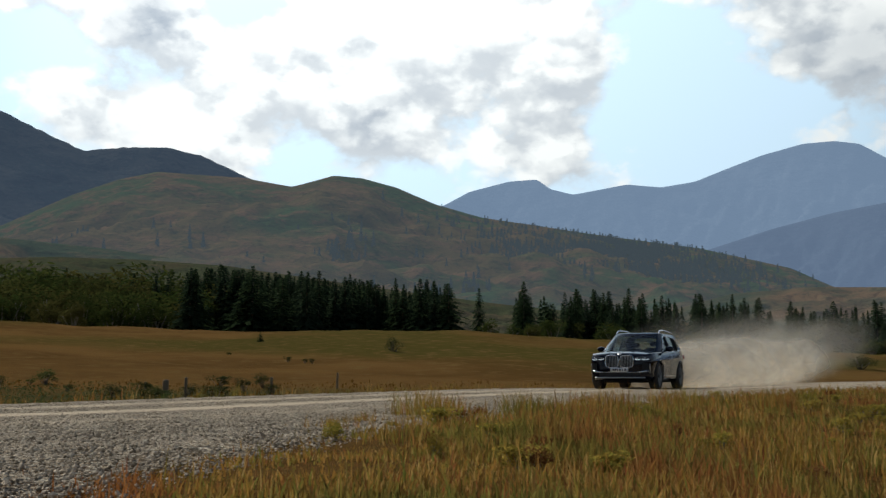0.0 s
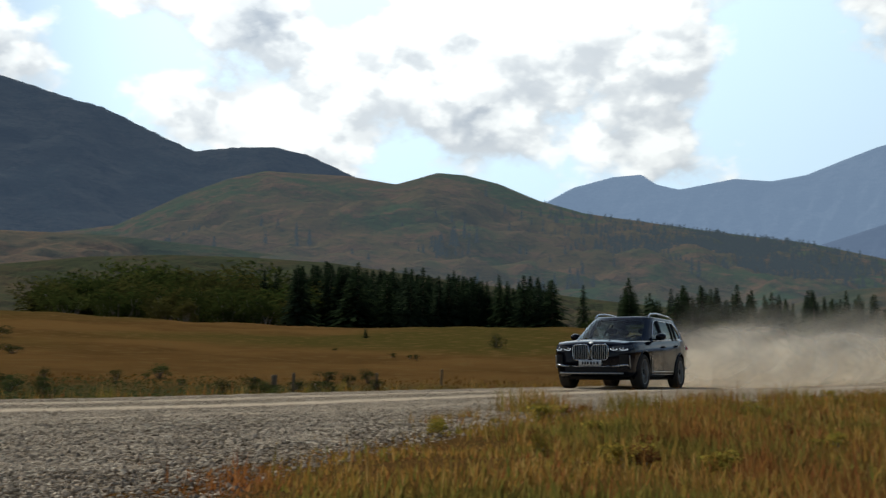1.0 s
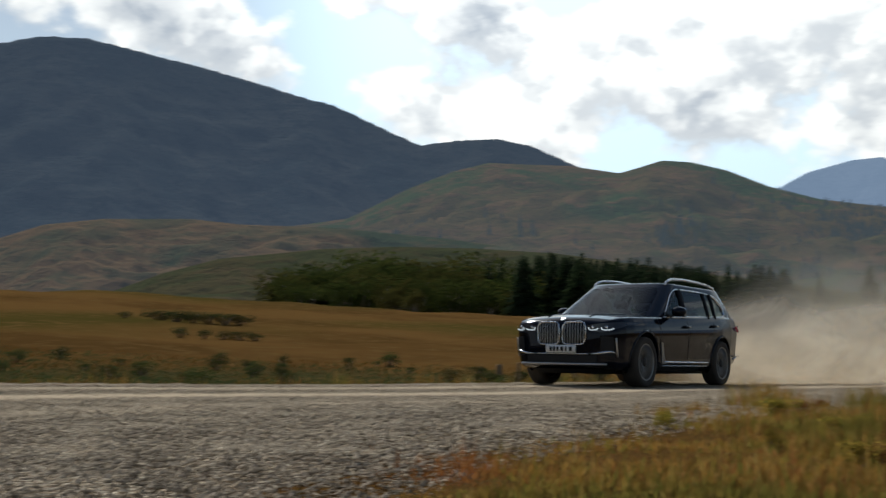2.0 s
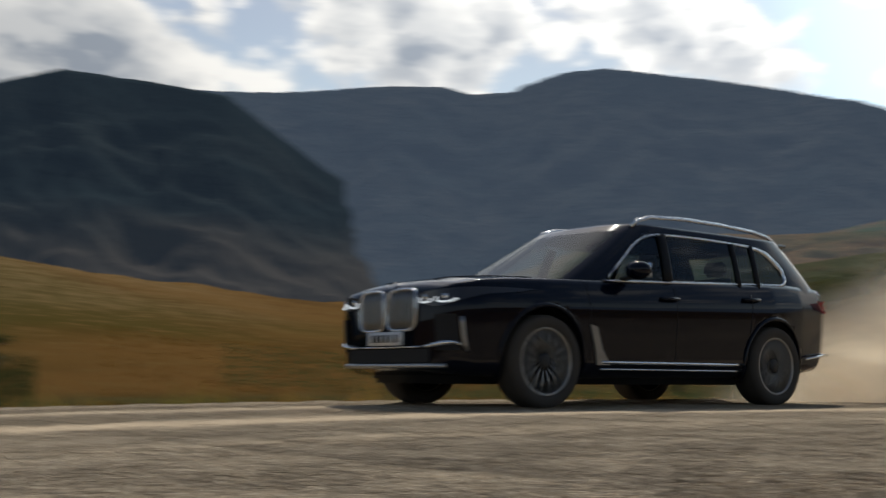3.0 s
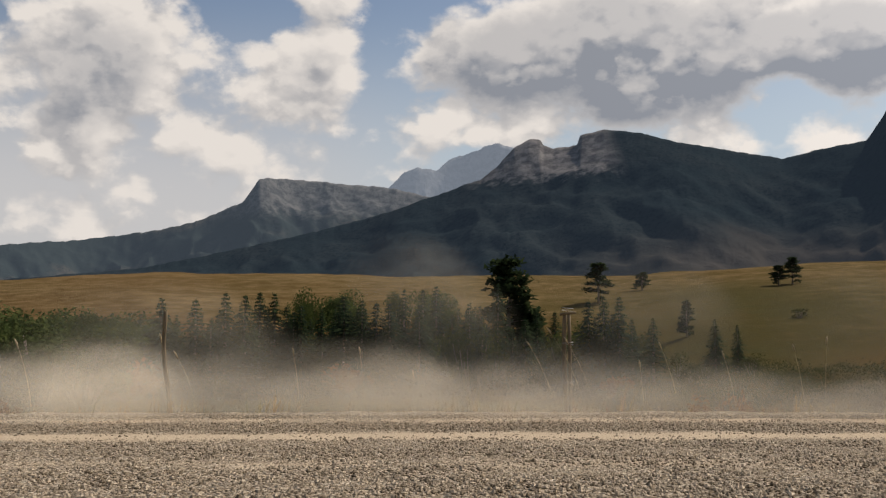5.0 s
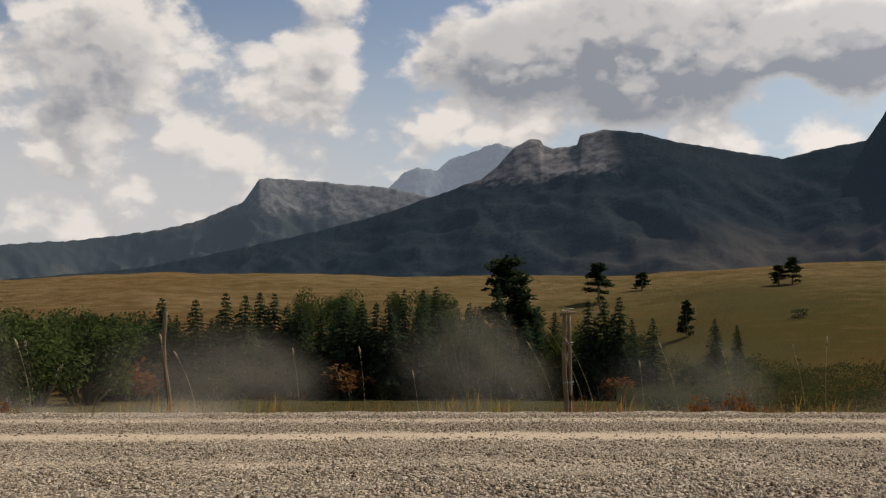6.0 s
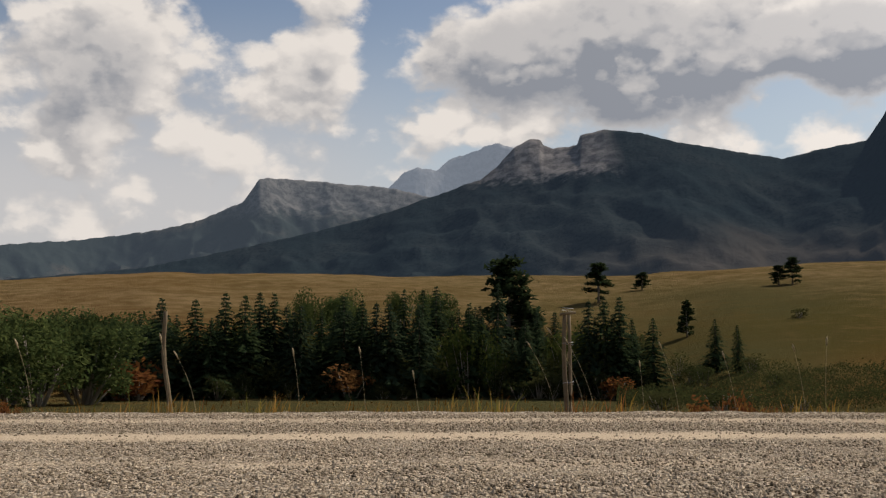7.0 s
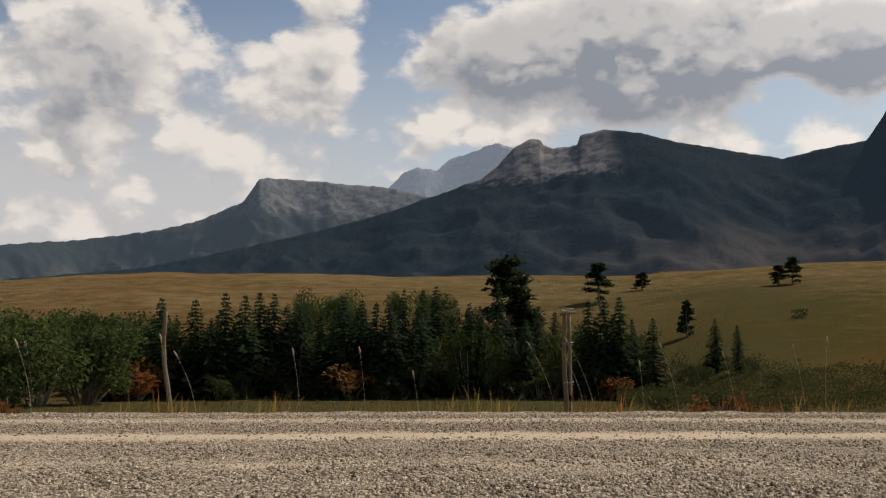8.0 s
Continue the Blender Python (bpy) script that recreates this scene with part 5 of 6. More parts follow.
    # weeds on the near bank
    for i in range(130):
        az, r = rng.uniform(72, 118), 4.5 + 18 * rng.random() ** 1.3
        x, y = at(az, r)
        if float(off_track(x, y)) + 0.7 * float(smooth(x, 1.8, 3.2)) + 0.8 * float(smooth(x, 3.5, 9.5)) > 6.3:
            bush(x, y, rng.uniform(0.05, 0.13) * (0.6 + r / 12), rng.uniform(0.9, 1.8), "bank_weed" if i % 4 else "russet", "low olive and russet weed on the near bank", "bank weeds", 420, 0.06)
    # lone plants on the meadow
    for az, r, h, wide in ((82.6, 150, 1.5, 1.5),):
        x, y = at(az, r)
        spruce(x, y, h, wide, "lone small conifer on the golden meadow", "meadow conifers")
    for az, r, h, w in ((58.6, 119, 0.7, 2.4), (60.4, 118, 1.3, 3.0), (61.2, 117, 1.4, 3.2), (62.0, 118, 1.3, 3.0), (62.8, 118, 1.3, 3.2), (63.6, 117, 1.35, 3.2), (64.3, 118, 1.2, 2.8),
                        (61.4, 94, 0.8, 2.2), (62.6, 93, 0.75, 2.2), (63.6, 93, 0.75, 2.2), (64.4, 92, 0.8, 2.6), (65.2, 92, 0.75, 2.6),
                        (84.0, 100, 0.5, 1.5), (84.9, 98, 0.45, 1.6), (85.3, 97, 0.5, 1.4), (81.0, 112, 0.4, 1.5), (113, 120, 1.6, 2.6), (89.5, 118, 2.0, 1.1)):
        x, y = at(az, r)
        bush(x, y, h, w, "scrub", "dark low shrub on the golden meadow", "meadow shrubs")
    for i in range(46):
        az, r = rng.uniform(50, 84), rng.uniform(52, 70)
        x, y = at(az, r)
        bush(x, y, rng.uniform(0.35, 0.95), rng.uniform(1.2, 2.2), "scrub" if i % 3 else "willow", "dark green shrub in the ditch beyond the road", "ditch shrubs")


def blade_field(name, label, spots, seed, mat="blades"):
    """Grass as one joined mesh. spots: x, y, height, lean."""
    rng = np.random.default_rng(seed)
    P = np.array([s[:2] for s in spots])
    H = np.array([s[2] for s in spots])
    n = len(P)
    Z = ground_z(P[:, 0], P[:, 1]) - 0.02
    a = rng.uniform(0, 2 * np.pi, n)
    la = rng.uniform(0, 2 * np.pi, n)
    lean = rng.uniform(0.05, 0.45, n) * H
    w = np.array([s[3] for s in spots]) * rng.uniform(0.6, 1.3, n)
    dx, dy = np.cos(a) * w, np.sin(a) * w
    lx, ly = np.cos(la) * lean + 0.08 * H, np.sin(la) * lean
    base = np.stack([P[:, 0], P[:, 1], Z], 1)
    V = np.empty((n, 5, 3))
    V[:, 0] = base + np.stack([-dx, -dy, 0 * H], 1)
    V[:, 1] = base + np.stack([dx, dy, 0 * H], 1)
    V[:, 2] = base + np.stack([dx * 0.8 + lx * 0.35, dy * 0.8 + ly * 0.35, H * 0.6], 1)
    V[:, 3] = base + np.stack([-dx * 0.8 + lx * 0.35, -dy * 0.8 + ly * 0.35, H * 0.6], 1)
    V[:, 4] = base + np.stack([lx, ly, H], 1)
    i = np.arange(n)[:, None] * 5
    F = (i + np.array([0, 1, 2, 3])).tolist() + (i + np.array([3, 2, 4])).tolist()
    ob = mesh_object(name, V.reshape(-1, 3), F, M[mat], False)
    return tagged(ob, label, "grass", kind="stuff")


def build_grass():
    rng = np.random.default_rng(9)
    # bank on the camera's side of the road
    spots = []
    clumps = [(rng.uniform(2.5, 30), rng.uniform(-14, 3), rng.uniform(0.75, 1.5)) for _ in range(260)]
    cx = np.array([c[:2] for c in clumps])
    while len(spots) < 84000:
        m = 40000
        r = 3.0 + 36 * rng.random(m) ** 1.5
        az = rng.normal(93, 19, m)
        x, y = r * np.sin(np.radians(az)), r * np.cos(np.radians(az))
        o = off_track(x, y) + 0.7 * smooth(x, 1.8, 3.2) + 0.8 * smooth(x, 3.5, 9.5)
        thin = (0.10 * smooth(o, 4.3, 5.2) + 0.90 * smooth(o, 5.0, 6.4)) * (0.45 + 0.55 * smooth(field_noise(x, y, 1.3, 12), -0.3, 0.25))
        keep = rng.random(m) < thin
        x, y, r, o = x[keep], y[keep], r[keep], o[keep]
        h = rng.uniform(0.03, 0.12, len(x)) * (0.35 + 0.75 * smooth(field_noise(x, y, 2.3, 15), -0.4, 0.5)) * (0.55 + 0.45 * smooth(o, 5.2, 7.6)) * (0.75 + 1.0 * smooth(np.degrees(np.arctan2(x, y)), 86, 97))
        tall = rng.random(len(x)) < 0.05
        h = np.where(tall, h * 1.9, h)
        # nothing stands right before the lens
        h = np.minimum(h, 0.05 + 0.075 * np.maximum(r - 1.8, 0.2))
        w = np.where(tall, 0.0022, 0.0034) * (1 + 0.09 * r)
        spots += list(zip(x, y, h, w))
    blade_field("verge_grass", "dry golden and olive grass on the near road bank", spots, 1)
    # upright clumps
    spots = []
    for az, r, h, n in ((91.0, 10.6, 0.34, 260), (92.0, 11.0, 0.28, 200), (100.5, 13, 0.34, 300), (104, 15, 0.36, 300), (96.5, 12, 0.3, 260), (109, 16, 0.35, 300)):
        x, y = at(az, r)
        for _ in range(n):
            spots.append((x + rng.normal(0, 0.16), y + rng.normal(0, 0.16), h * rng.uniform(0.5, 1.05), 0.004))
    for _ in range(70):
        az, r = rng.uniform(78, 116), 5.5 + 14 * rng.random() ** 1.3
        x, y = at(az, r)
        if float(off_track(x, y)) + 1.5 * float(smooth(x, 3.5, 9.5)) > 5.7:
            h = rng.uniform(0.10, 0.22) * min(1.0, 0.3 + r / 14)
            for _ in range(70):
                spots.append((x + rng.normal(0, 0.09), y + rng.normal(0, 0.09), h * rng.uniform(0.4, 1.05), 0.0025 + 0.0002 * r))
    blade_field("tall_grass", "tall upright russet grass clumps by the road edge", spots, 2)
    # far verge: short fringe and stalks
    spots = []
    xs = rng.uniform(-9, 34, 15000)
    os_ = FAR_EDGE - 0.1 - 2.6 * rng.random(15000) ** 1.5
    sl = track_slope(xs)
    nr = np.sqrt(1 + sl * sl)
    X, Y = xs + sl / nr * os_, track_y(xs) - os_ / nr
    h = rng.uniform(0.06, 0.26, 15000) * (0.5 + 0.9 * smooth(field_noise(X, Y, 1.5, 19), -0.3, 0.5))
    spots = list(zip(X, Y, h, np.full(15000, 0.0045)))
    blade_field("far_verge_grass", "short dry grass fringe along the far road edge", spots, 3)
    # ditch and meadow tufts
    az, r = rng.uniform(-26, 100, 30000), 12 + 60 * rng.random(30000) ** 1.3
    x, y = r * np.sin(np.radians(az)), r * np.cos(np.radians(az))
    ok = (off_track(x, y) < FAR_EDGE - 0.6) & ((az > 30) | ((r < 45) & (rng.random(30000) < 0.12)))
    x, y, r = x[ok], y[ok], r[ok]
    h = rng.uniform(0.08, 0.22, len(x)) * (0.5 + smooth(field_noise(x, y, 9, 23), -0.4, 0.5))
    blade_field("meadow_grass", "golden grass tufts over the meadow and ditch", list(zip(x, y, h, 0.004 + 0.0005 * r)), 4, "field_blades")


def hill_woods():
    """Scattered and massed conifers on the foothill, one joined mesh."""
    rg = random.Random(17)
    ka = [50, 57, 64.9, 69.8, 73.1, 75.3, 77.2, 81.5, 84.1, 86.3, 89.6, 91.7, 94.1, 97.1, 100, 105.5, 109.9, 112.3, 120]
    ke = [3.5, 5.2, 6.3, 7.14, 8.85, 9.72, 10.21, 10.07, 9.67, 10.3, 9.72, 8.84, 8.15, 7.68, 7.2, 6.34, 5.22, 4.03, 2.6]
    verts, faces = [], []
    for i in range(3400):
        if i < 1700:
            a, u = rg.gauss(101, 3.6), -0.03 - 0.42 * rg.random() ** 1.3
        else:
            a, u = rg.uniform(62, 100), -0.40 - 0.5 * rg.random() ** 0.8
            if noise.noise((a * 0.35, u * 9, 0)) < rg.uniform(0.0, 0.4):
                continue
        R_ = 1500 + u * 900
        zc = EYE[2] + 1500 * math.tan(radians(float(np.interp(a, ka, ke))))
        z = -14 + (zc + 14) * (1 + u) ** 0.9 - 9
        x, y = at(a, R_)
        H = rg.uniform(8, 16)
        for t in range(4):
            zz, w = z + H * (0.2 + 0.2 * t), H * 0.24 * (1 - t / 4.6)
            for q in range(4):
                b = 1.57 * (q + rg.random())
                k0 = len(verts)
                verts += [(x - math.sin(b) * w * 0.6, y + math.cos(b) * w * 0.6, zz + H * 0.2), (x + math.sin(b) * w * 0.6, y - math.cos(b) * w * 0.6, zz + H * 0.2), (x + math.cos(b) * w, y + math.sin(b) * w, zz - H * 0.08)]
                faces.append((k0, k0 + 1, k0 + 2))
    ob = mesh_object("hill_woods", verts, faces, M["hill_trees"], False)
    tagged(ob, "dark conifers scattered and massed on the foothill", "woods", kind="stuff")


def build_thickets():
    """Undergrowth and far woods that nobody could count, each as one joined mesh."""
    rng = np.random.default_rng(41)

    def leaves(name, label, az, r, high, size, leaf):
        x, y = r * np.sin(np.radians(az)), r * np.cos(np.radians(az))
        n = len(x)
        top = high * (0.35 + 0.65 * smooth(field_noise(x, y, 5.0, 44), -0.5, 0.6))
        z = ground_z(x, y) + top * rng.random(n) ** 0.6
        c = np.stack([x, y, z], 1)
        u = rng.normal(size=(n, 3))
        u *= (size / np.linalg.norm(u, axis=1))[:, None] * rng.uniform(0.6, 1.4, (n, 1))
        v = np.cross(u, rng.normal(size=(n, 3)))
        v *= (size * 0.5 / np.linalg.norm(v, axis=1))[:, None]
        V = np.stack([c - u, c + v, c + u, c - v], 1).reshape(-1, 3)
        F = np.arange(n * 4).reshape(n, 4)
        ob = mesh_object(name, V, F, M[leaf], False)
        tagged(ob, label, "undergrowth", kind="stuff")
    n = 75000
    az, r = rng.uniform(-17, 10.8, n), rng.uniform(49, 63, n)
    leaves("undergrowth", "dark dense undergrowth between the young spruces", az, r, 1.7 + 0.0 * r, np.full(n, 0.10), "scrub")
    n = 26000
    az, r = rng.uniform(9, 27, n), rng.uniform(38, 49, n)
    leaves("ditch_undergrowth", "low dark weeds along the ditch beyond the road", az, r, np.full(n, 0.8), np.full(n, 0.045), "scrub")
    n = 15000
    az, r = rng.uniform(36, 77, n), rng.uniform(44, 66, n)
    leaves("ditch_weeds", "green weeds and low scrub in the far ditch", az, r, np.full(n, 0.55), np.full(n, 0.06), "willow")
    hill_woods()
    # far woods: small conifers joined
    verts, faces = [], []
    rg = random.Random(8)
    for i in range(420):
        if i < 260:
            a = rg.uniform(78.9, 92.3)
            el = 5.5 - 0.075 * (a - 79) + rg.uniform(-0.9, 0.15)
        else:
            a = rg.uniform(95.7, 117)
            el = 4.25 - 0.06 * (a - 96) + rg.uniform(-0.9, 0.2)
        d = rg.uniform(245, 300)
        x, y = at(a, d)
        z0 = float(ground_z(x, y)) - 0.5
        H = EYE[2] + d * math.tan(radians(el)) - z0
        W = H * rg.uniform(0.17, 0.26)
        for t in range(11):
            f = t / 11
            z = z0 + H * (0.06 + 0.9 * f)
            rad = W * (1 - f) ** 0.9
            for q in range(9):
                b = 6.283 * (q + rg.random()) / 9
                L = rad * rg.uniform(0.6, 1.2) + 0.1
                k0 = len(verts)
                ca, sa = math.cos(b), math.sin(b)
                verts += [(x - sa * L * 0.35, y + ca * L * 0.35, z + H * 0.07), (x + sa * L * 0.35, y - ca * L * 0.35, z + H * 0.07), (x + ca * L, y + sa * L, z - H * 0.02)]
                faces.append((k0, k0 + 1, k0 + 2))
        k0 = len(verts)
        verts += [(x - 0.25, y, z0 + H * 0.85), (x + 0.25, y, z0 + H * 0.85), (x, y, z0 + H)]
        faces.append((k0, k0 + 1, k0 + 2))
    ob = mesh_object("far_woods", verts, faces, M["spruce"], False)
    tagged(ob, "dense dark spruce woods behind the golden meadow", "woods", kind="stuff")


def build_stalks():
    """Seed-headed stalks leaning over the far verge."""
    rng = random.Random(31)
    for az, d, h, lean in ((6.0, 9.7, 0.62, -0.30), (7.5, 9.7, 0.75, -0.34), (8.0, 9.75, 0.66, -0.30), (6.3, 9.8, 0.5, 0.05), (10.4, 9.8, 0.42, -0.05), (-14.0, 9.3, 0.62, -0.12), (-12.6, 9.4, 0.5, -0.3), (-20.5, 8.7, 0.55, -0.22), (-7.4, 9.5, 0.52, -0.1), (-4.0, 9.7, 0.55, -0.08),
                          (12.2, 9.8, 0.6, -0.2), (18.3, 9.8, 0.55, -0.12), (19.2, 9.8, 0.6, 0.05), (-1.2, 9.8, 0.35, -0.1), (15.0, 9.8, 0.5, -0.15)):
        x, y = at(az, d)
        z = float(ground_z(x, y))
        h = h + (0.05 - z) * 0.8
        root = new("grass_stalk")
        pts = [(lean * h * t ** 1.8, 0.02 * t, h * (t - 0.12 * abs(lean) * t ** 3)) for t in np.linspace(0, 1, 9)]
        part("stem", tube(bmesh.new(), pts, [0.0022 - 0.0012 * i / 8 for i in range(9)], 5), M["straw"], root)
        bm = bmesh.new()
        tip = Vector(pts[-1])
        d_ = (Vector(pts[-1]) - Vector(pts[-2])).normalized()
        tube(bm, [tuple(tip - d_ * 0.02), tuple(tip + d_ * 0.03), tuple(tip + d_ * 0.07 + Vector((0, 0, -0.008)))], [0.003, 0.009, 0.002], 6)
        part("seed_head", bm, M["straw"], root)
        root.location = (x, y, z - 0.02)
        tagged(root, "bent straw-coloured grass stalk with a seed head", "grass stalk", "verge stalks")


def build_posts():
    rng = random.Random(7)

    def post(x, y, h, rad, lean_x, crook, label, extra=False):
        z = float(ground_z(x, y))
        root = new("fence_post")
        pts = [(lean_x * t + crook * math.sin(7 * t) * 0.02, 0.01 * math.sin(5 * t), -0.1 + (h + 0.1) * t) for t in np.linspace(0, 1, 14)]
        bm = tube(bmesh.new(), pts, [rad * (1.05 - 0.2 * i / 13 + 0.06 * math.sin(i * 2.3)) for i in range(14)], 9)
        part("stake", bm, M["post_wood"], root)
        if extra:
            p2 = [(0.034 + 0.004 * math.sin(4 * t), -0.02, -0.1 + (h * 0.98 + 0.1) * t) for t in np.linspace(0, 1, 8)]
            part("second_stake", tube(bmesh.new(), p2, 0.016, 7), M["post_wood"], root)
            part("cross_piece", tube(bmesh.new(), [(-0.05, -0.03, h - 0.02), (0.09, -0.03, h)], 0.014, 6), M["post_wood"], root)
            for zz in (0.45, 0.8, 1.1):
                part("wire_wrap", tube(bmesh.new(), [(0.02 + 0.05 * math.cos(a), -0.01 + 0.045 * math.sin(a), zz + 0.004 * a) for a in np.linspace(0, 9, 30)], 0.002, 4), M["satin"], root)
        root.location = (x, y, z)
        tagged(root, label, "fence post", "fence posts")
    x, y = at(-13.95, 9.75)
    post(x, y, top_height(-13.95, 9.75, 3.12), 0.022, -0.07, 0.9, "weathered crooked wooden fence post at the verge")
    x, y = at(6.4, 9.8)
    post(x, y, top_height(6.4, 9.8, 3.13), 0.022, -0.01, 0.4, "weathered wooden fence post with a second stake tied on", True)
    for az, r, h, rad in ((77.9, 56, 1.15, 0.17), (78.9, 58, 1.15, 0.09), (83.2, 60, 1.05, 0.08), (86.6, 66, 0.95, 0.07), (76.9, 60, 0.8, 0.07)):
        x, y = at(az, r)
        post(x, y, h, rad, 0.03, 0.5, "dark weathered fence post in the meadow beyond the road")


def build_stones():
    """Loose stones over the gravel, denser along the edges."""
    rng = np.random.default_rng(77)
    base = np.array([(1, 0, 0), (-1, 0, 0), (0, 1, 0), (0, -1, 0), (0, 0, 1), (0, 0, -1)], float)
    tri = np.array([(0, 2, 4), (2, 1, 4), (1, 3, 4), (3, 0, 4), (2, 0, 5), (1, 2, 5), (3, 1, 5), (0, 3, 5)])
    n = 190000
    xs = np.where(rng.random(n) < 0.55, rng.normal(0.2, 2.7, n), 3 + 20 * rng.random(n) ** 1.5)
    u = rng.random(n)
    os_ = np.where(rng.random(n) < 0.22, NEAR_EDGE - 0.1 - 2.6 * u ** 1.3, np.where(rng.random(n) < 0.08, FAR_EDGE - 0.15 + 0.5 * u, FAR_EDGE + (NEAR_EDGE - FAR_EDGE) * u))
    rut = np.exp(-((os_ - 1.0) / 0.42) ** 2) + 0.7 * np.exp(-((os_ + 0.9) / 0.5) ** 2)
    size = (0.0034 + 0.0055 * rng.random(n) ** 2.2) * (1 + 0.45 * smooth(xs, 3, 8) * smooth(os_, 2.6, 5.0)) + 0.006 * (rng.random(n) < 0.04) * smooth(os_, NEAR_EDGE - 2, NEAR_EDGE)
    keep = rng.random(n) > rut * 0.9
    xs, os_, size = xs[keep], os_[keep], size[keep]
    n = len(xs)
    sl = track_slope(xs)
    nr = np.sqrt(1 + sl * sl)
    C = np.stack([xs + sl / nr * os_, track_y(xs) - os_ / nr, road_z(xs) + 0.012 + size * 0.25 - 0.08 * smooth(os_, NEAR_EDGE - 1.0, NEAR_EDGE - 0.1)], 1)
    sq = size[:, None] * rng.uniform(0.55, 1.25, (n, 3)) * np.array([1.15, 1.15, 0.85])
    jit = 1 + rng.uniform(-0.22, 0.22, (n, len(base), 1))
    V = C[:, None, :] + base[None] * jit * sq[:, None, :]
    F = (tri[None] + (np.arange(n) * len(base))[:, None, None]).reshape(-1, 3)
    ob = mesh_object("loose_stones", V.reshape(-1, 3), F, M["stones"], False)
    tagged(ob, "loose angular grey and tan stones scattered over the gravel", "gravel", kind="stuff")


# ---- airborne dust ----
def puff_mesh(seed):
    """A shallow lumpy lens, one metre in radius."""
    rng = random.Random(seed)
    n, m = 24, 7
    verts = [(0, 0.25, 0)]
    for j in range(1, m + 1):
        r = j / m
        for k in range(n):
            a = 2 * math.pi * k / n
            verts.append((r * math.cos(a), 0.25 * (1 - r * r) + 0.05 * math.sin(3 * a + seed) * r, r * math.sin(a)))
    faces = [(0, 1 + k, 1 + (k + 1) % n) for k in range(n)]
    for j in range(m - 1):
        for k in range(n):
            a, b = 1 + j * n + k, 1 + j * n + (k + 1) % n
            faces.append((a, a + n, b + n, b))
    me = bpy.data.meshes.new("dust_puff")
    me.from_pydata(verts, [], faces)
    me.polygons.foreach_set("use_smooth", [True] * len(faces))
    return me


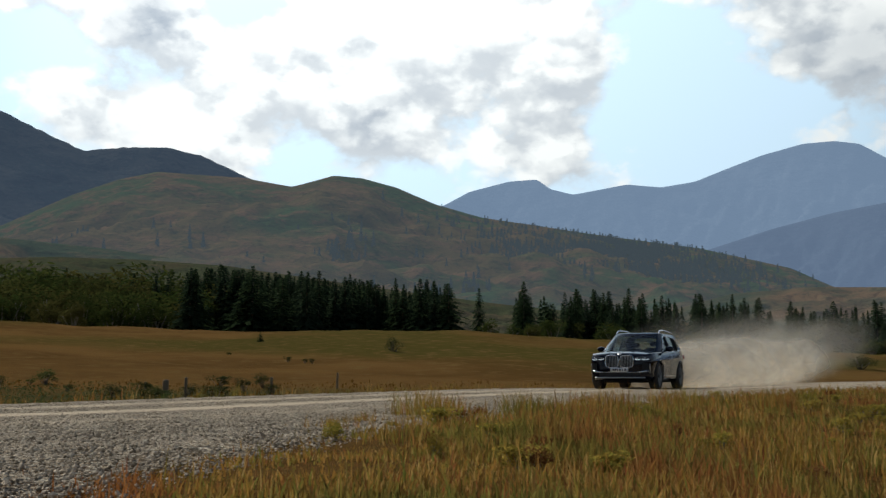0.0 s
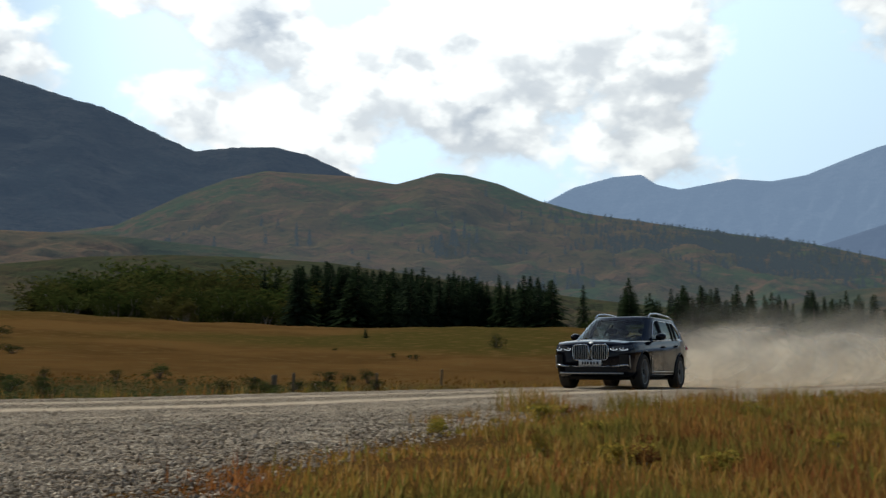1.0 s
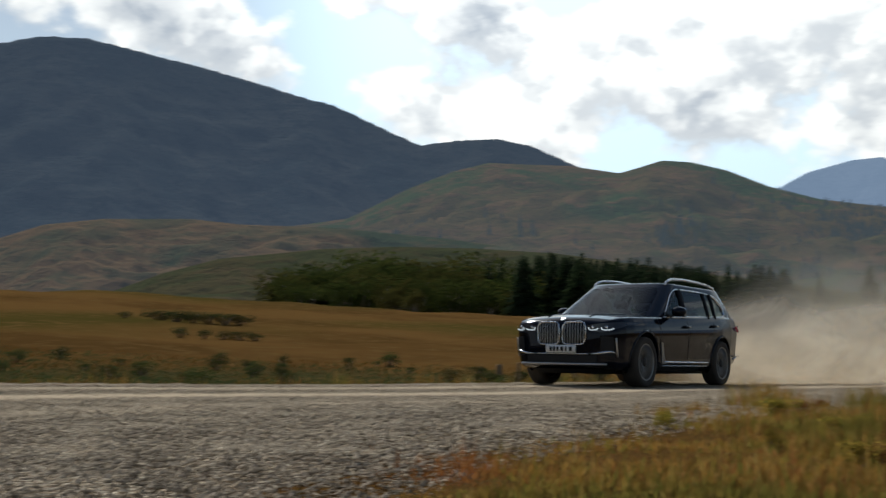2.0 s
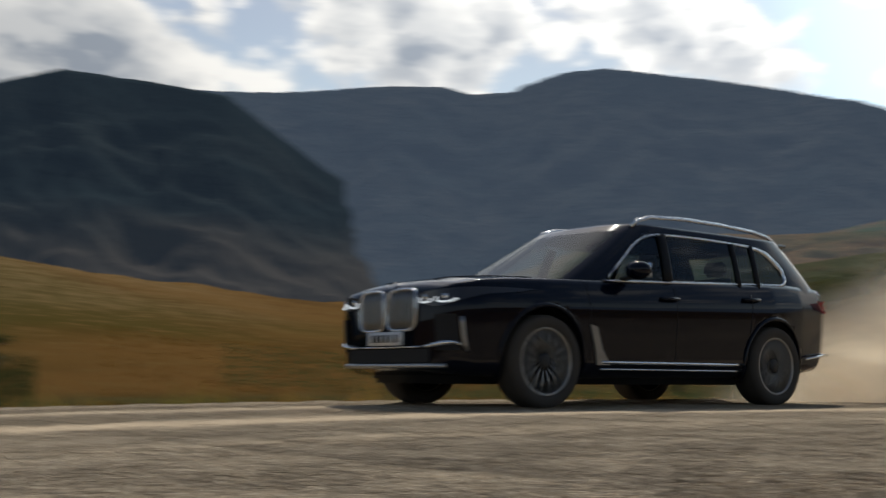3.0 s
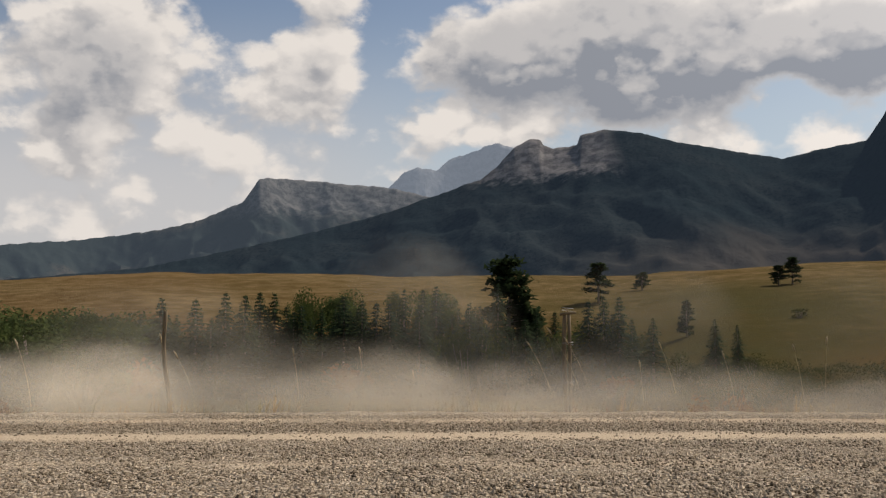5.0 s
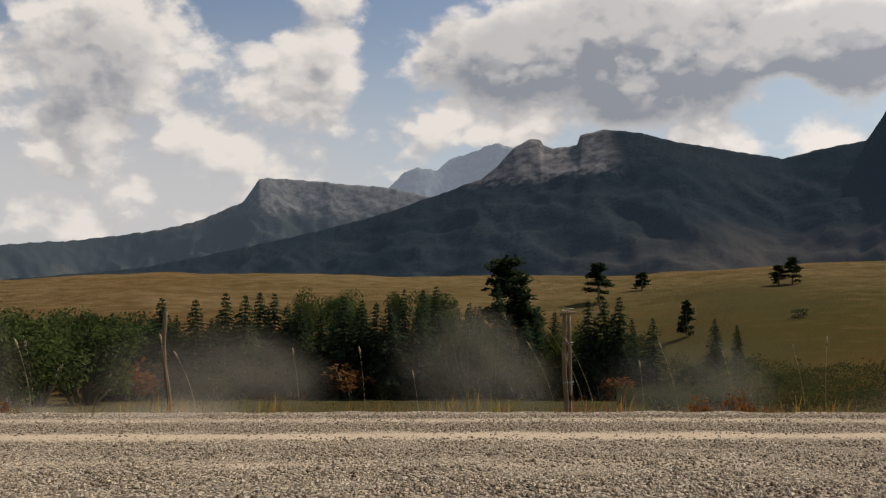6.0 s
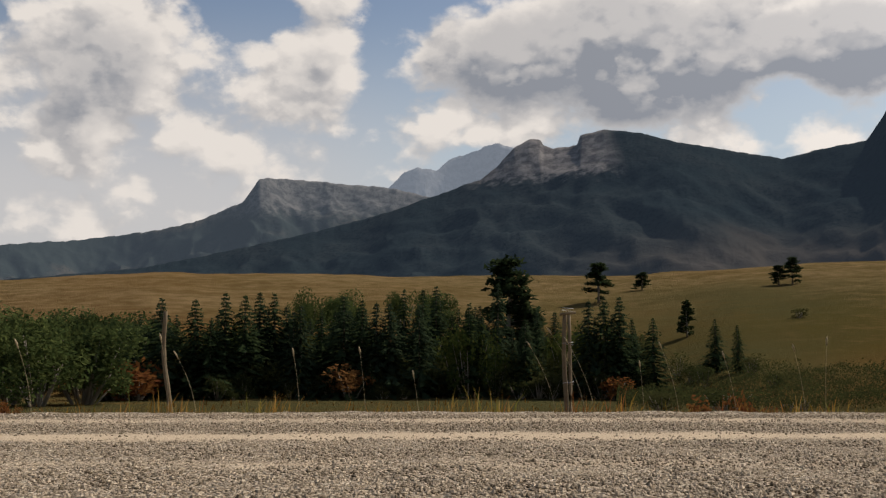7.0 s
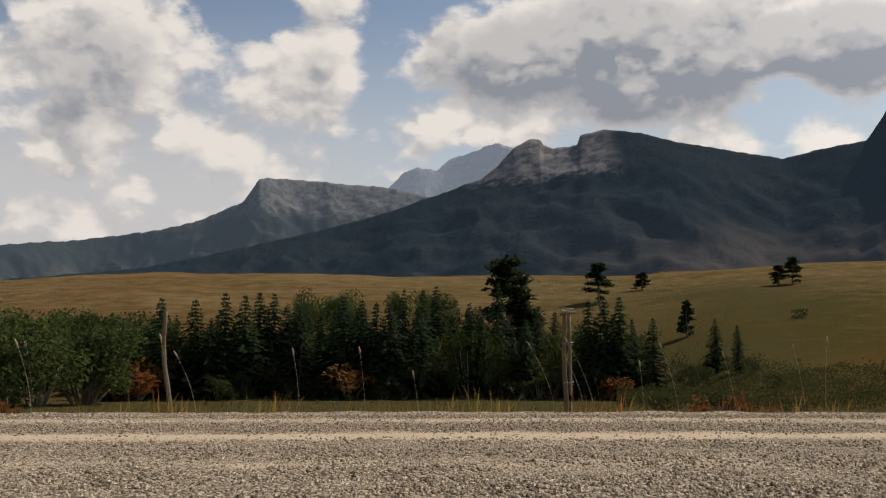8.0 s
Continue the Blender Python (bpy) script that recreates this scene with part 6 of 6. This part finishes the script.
def build_dust():
    """Puffs thrown up behind the car: each rises as the car has passed, drifts, and settles."""
    rng = random.Random(21)
    thick_mesh, thin_mesh, low_mesh = puff_mesh(1), puff_mesh(2), puff_mesh(3)
    thick_mesh.materials.append(M["dust"])
    thin_mesh.materials.append(M["dust_thin"])
    low_mesh.materials.append(M["dust_low"])
    ts, xs, _ = zip(*CAR_ROWS)
    puffs = []
    spots = [(x, 0) for x in np.arange(-8.5, 10, 0.62)] + [(x, 0) for x in np.arange(10, 50, 0.42)] + [(x, 1) for x in np.arange(-8, 12, 2.4)] + [(x, 1) for x in np.arange(12, 60, 1.8)] + [(x, 2) for x in np.arange(-9, 14, 0.3)]
    for x, thin in spots:
        x = float(x) + rng.uniform(-0.3, 0.3)
        fresh, thin = thin == 2, thin == 1
        behind = 3.0 if fresh else 4.0 if not thin else 6.5
        born = float(np.interp(-(x - behind), [-q for q in xs], ts)) if x - behind < xs[0] else -(x - behind - xs[0]) / 7.0
        size = rng.uniform(0.5, 0.85) + (rng.uniform(0.3, 0.7) + (0.5 if x > 22 else 0.0) if thin else 0.0) + (0.75 if x > 11 else 0)
        y = float(track_y(x)) + (rng.uniform(2.3, 4.2) if x < 9 else rng.uniform(0.3, 2.2)) + (0.8 if thin else 0)
        z = float(road_z(x)) + (size * (rng.uniform(-0.25, 0.3) if x < 11 else rng.uniform(0.2, 0.75)) if not thin else size * rng.uniform(0.25, 0.7))
        if fresh:
            size = rng.uniform(0.35, 0.65)
            y = float(track_y(x)) + rng.uniform(0.5, 2.2)
            z = float(road_z(x)) + size * rng.uniform(-0.1, 0.3)
        ob = new("dust_puff", thick_mesh if x > 9 and not thin and not fresh else thin_mesh if fresh or x > 12 else low_mesh)
        tagged(ob, "soft tan dust puff hanging over the gravel road", "dust cloud", "dust puffs")
        az = math.degrees(math.atan2(x, y))
        ob.scale = (size * (rng.uniform(1.1, 1.7) if x > 11 or thin else rng.uniform(2.0, 3.4)), size, size * rng.uniform(0.75, 1.0))
        puffs.append((ob, born, (x, y, z), -az + 180 + 38 * max(0.0, math.cos(radians(az))) + rng.uniform(-18, 18), size, thin, rng.uniform(0.8, 1.2)))
    return puffs


def motions():
    walk(car, [(t, car_pose(x, b)) for t, x, b in CAR_ROWS])
    steps = [i / 30 for i in range(0, 146)]
    for hub, sx, y in WHEELS:
        walk(hub, [(t, pose(sx * 0.845, y, 0.392) @ pose(0, 0, 0, car_spin(t))) for t in steps] + [(8.0, pose(sx * 0.845, y, 0.392) @ pose(0, 0, 0, car_spin(steps[-1])))])
    for ob, born, (x, y, z), yaw, size, thin, k in PUFFS:
        low = (x, y, -1.6 * size - 1.5)

        def spot(age):
            """Drifts down-wind while rising, then settles."""
            rise = (0.10 if not thin else 0.26) * min(age, 2.2) * k
            wait = (0.9 if not thin else 1.1) + (1.8 if x > 11 else 0.0)
            fall = max(0.0, age - wait) * (1.25 if x < 11 else 1.0) * k
            return (x + 0.45 * min(age, 5) * k, y + 0.25 * min(age, 5), max(z + rise - fall * size, -1.6 * size - 1.5))
        rows = []
        if born > 0.0:
            rows.append((0.0, pose(*low, 0, 0, yaw)))
            if born > 0.1:
                rows.append((born, pose(*low, 0, 0, yaw)))
        for t in sorted({round(max(born + 0.12, 0.0) + i * 0.25, 3) for i in range(0, 40)}):
            if t <= 8.0:
                rows.append((t, pose(*spot(max(t - born - 0.12, 0.0)), LEAN, 12 * k * min(t - born, 4) / 4, yaw)))
        if rows[-1][0] < 8.0:
            rows.append((8.0, rows[-1][1]))
        if rows[0][0] > 0.0:
            rows.insert(0, (0.0, rows[0][1]))
        walk(ob, rows)


# ---- put the place together ----
build_land()
build_plants()
build_thickets()
build_posts()
build_stalks()
car, WHEELS = build_car()
LEAN = 24
PUFFS = build_dust()
build_grass()
build_stones()
motions()
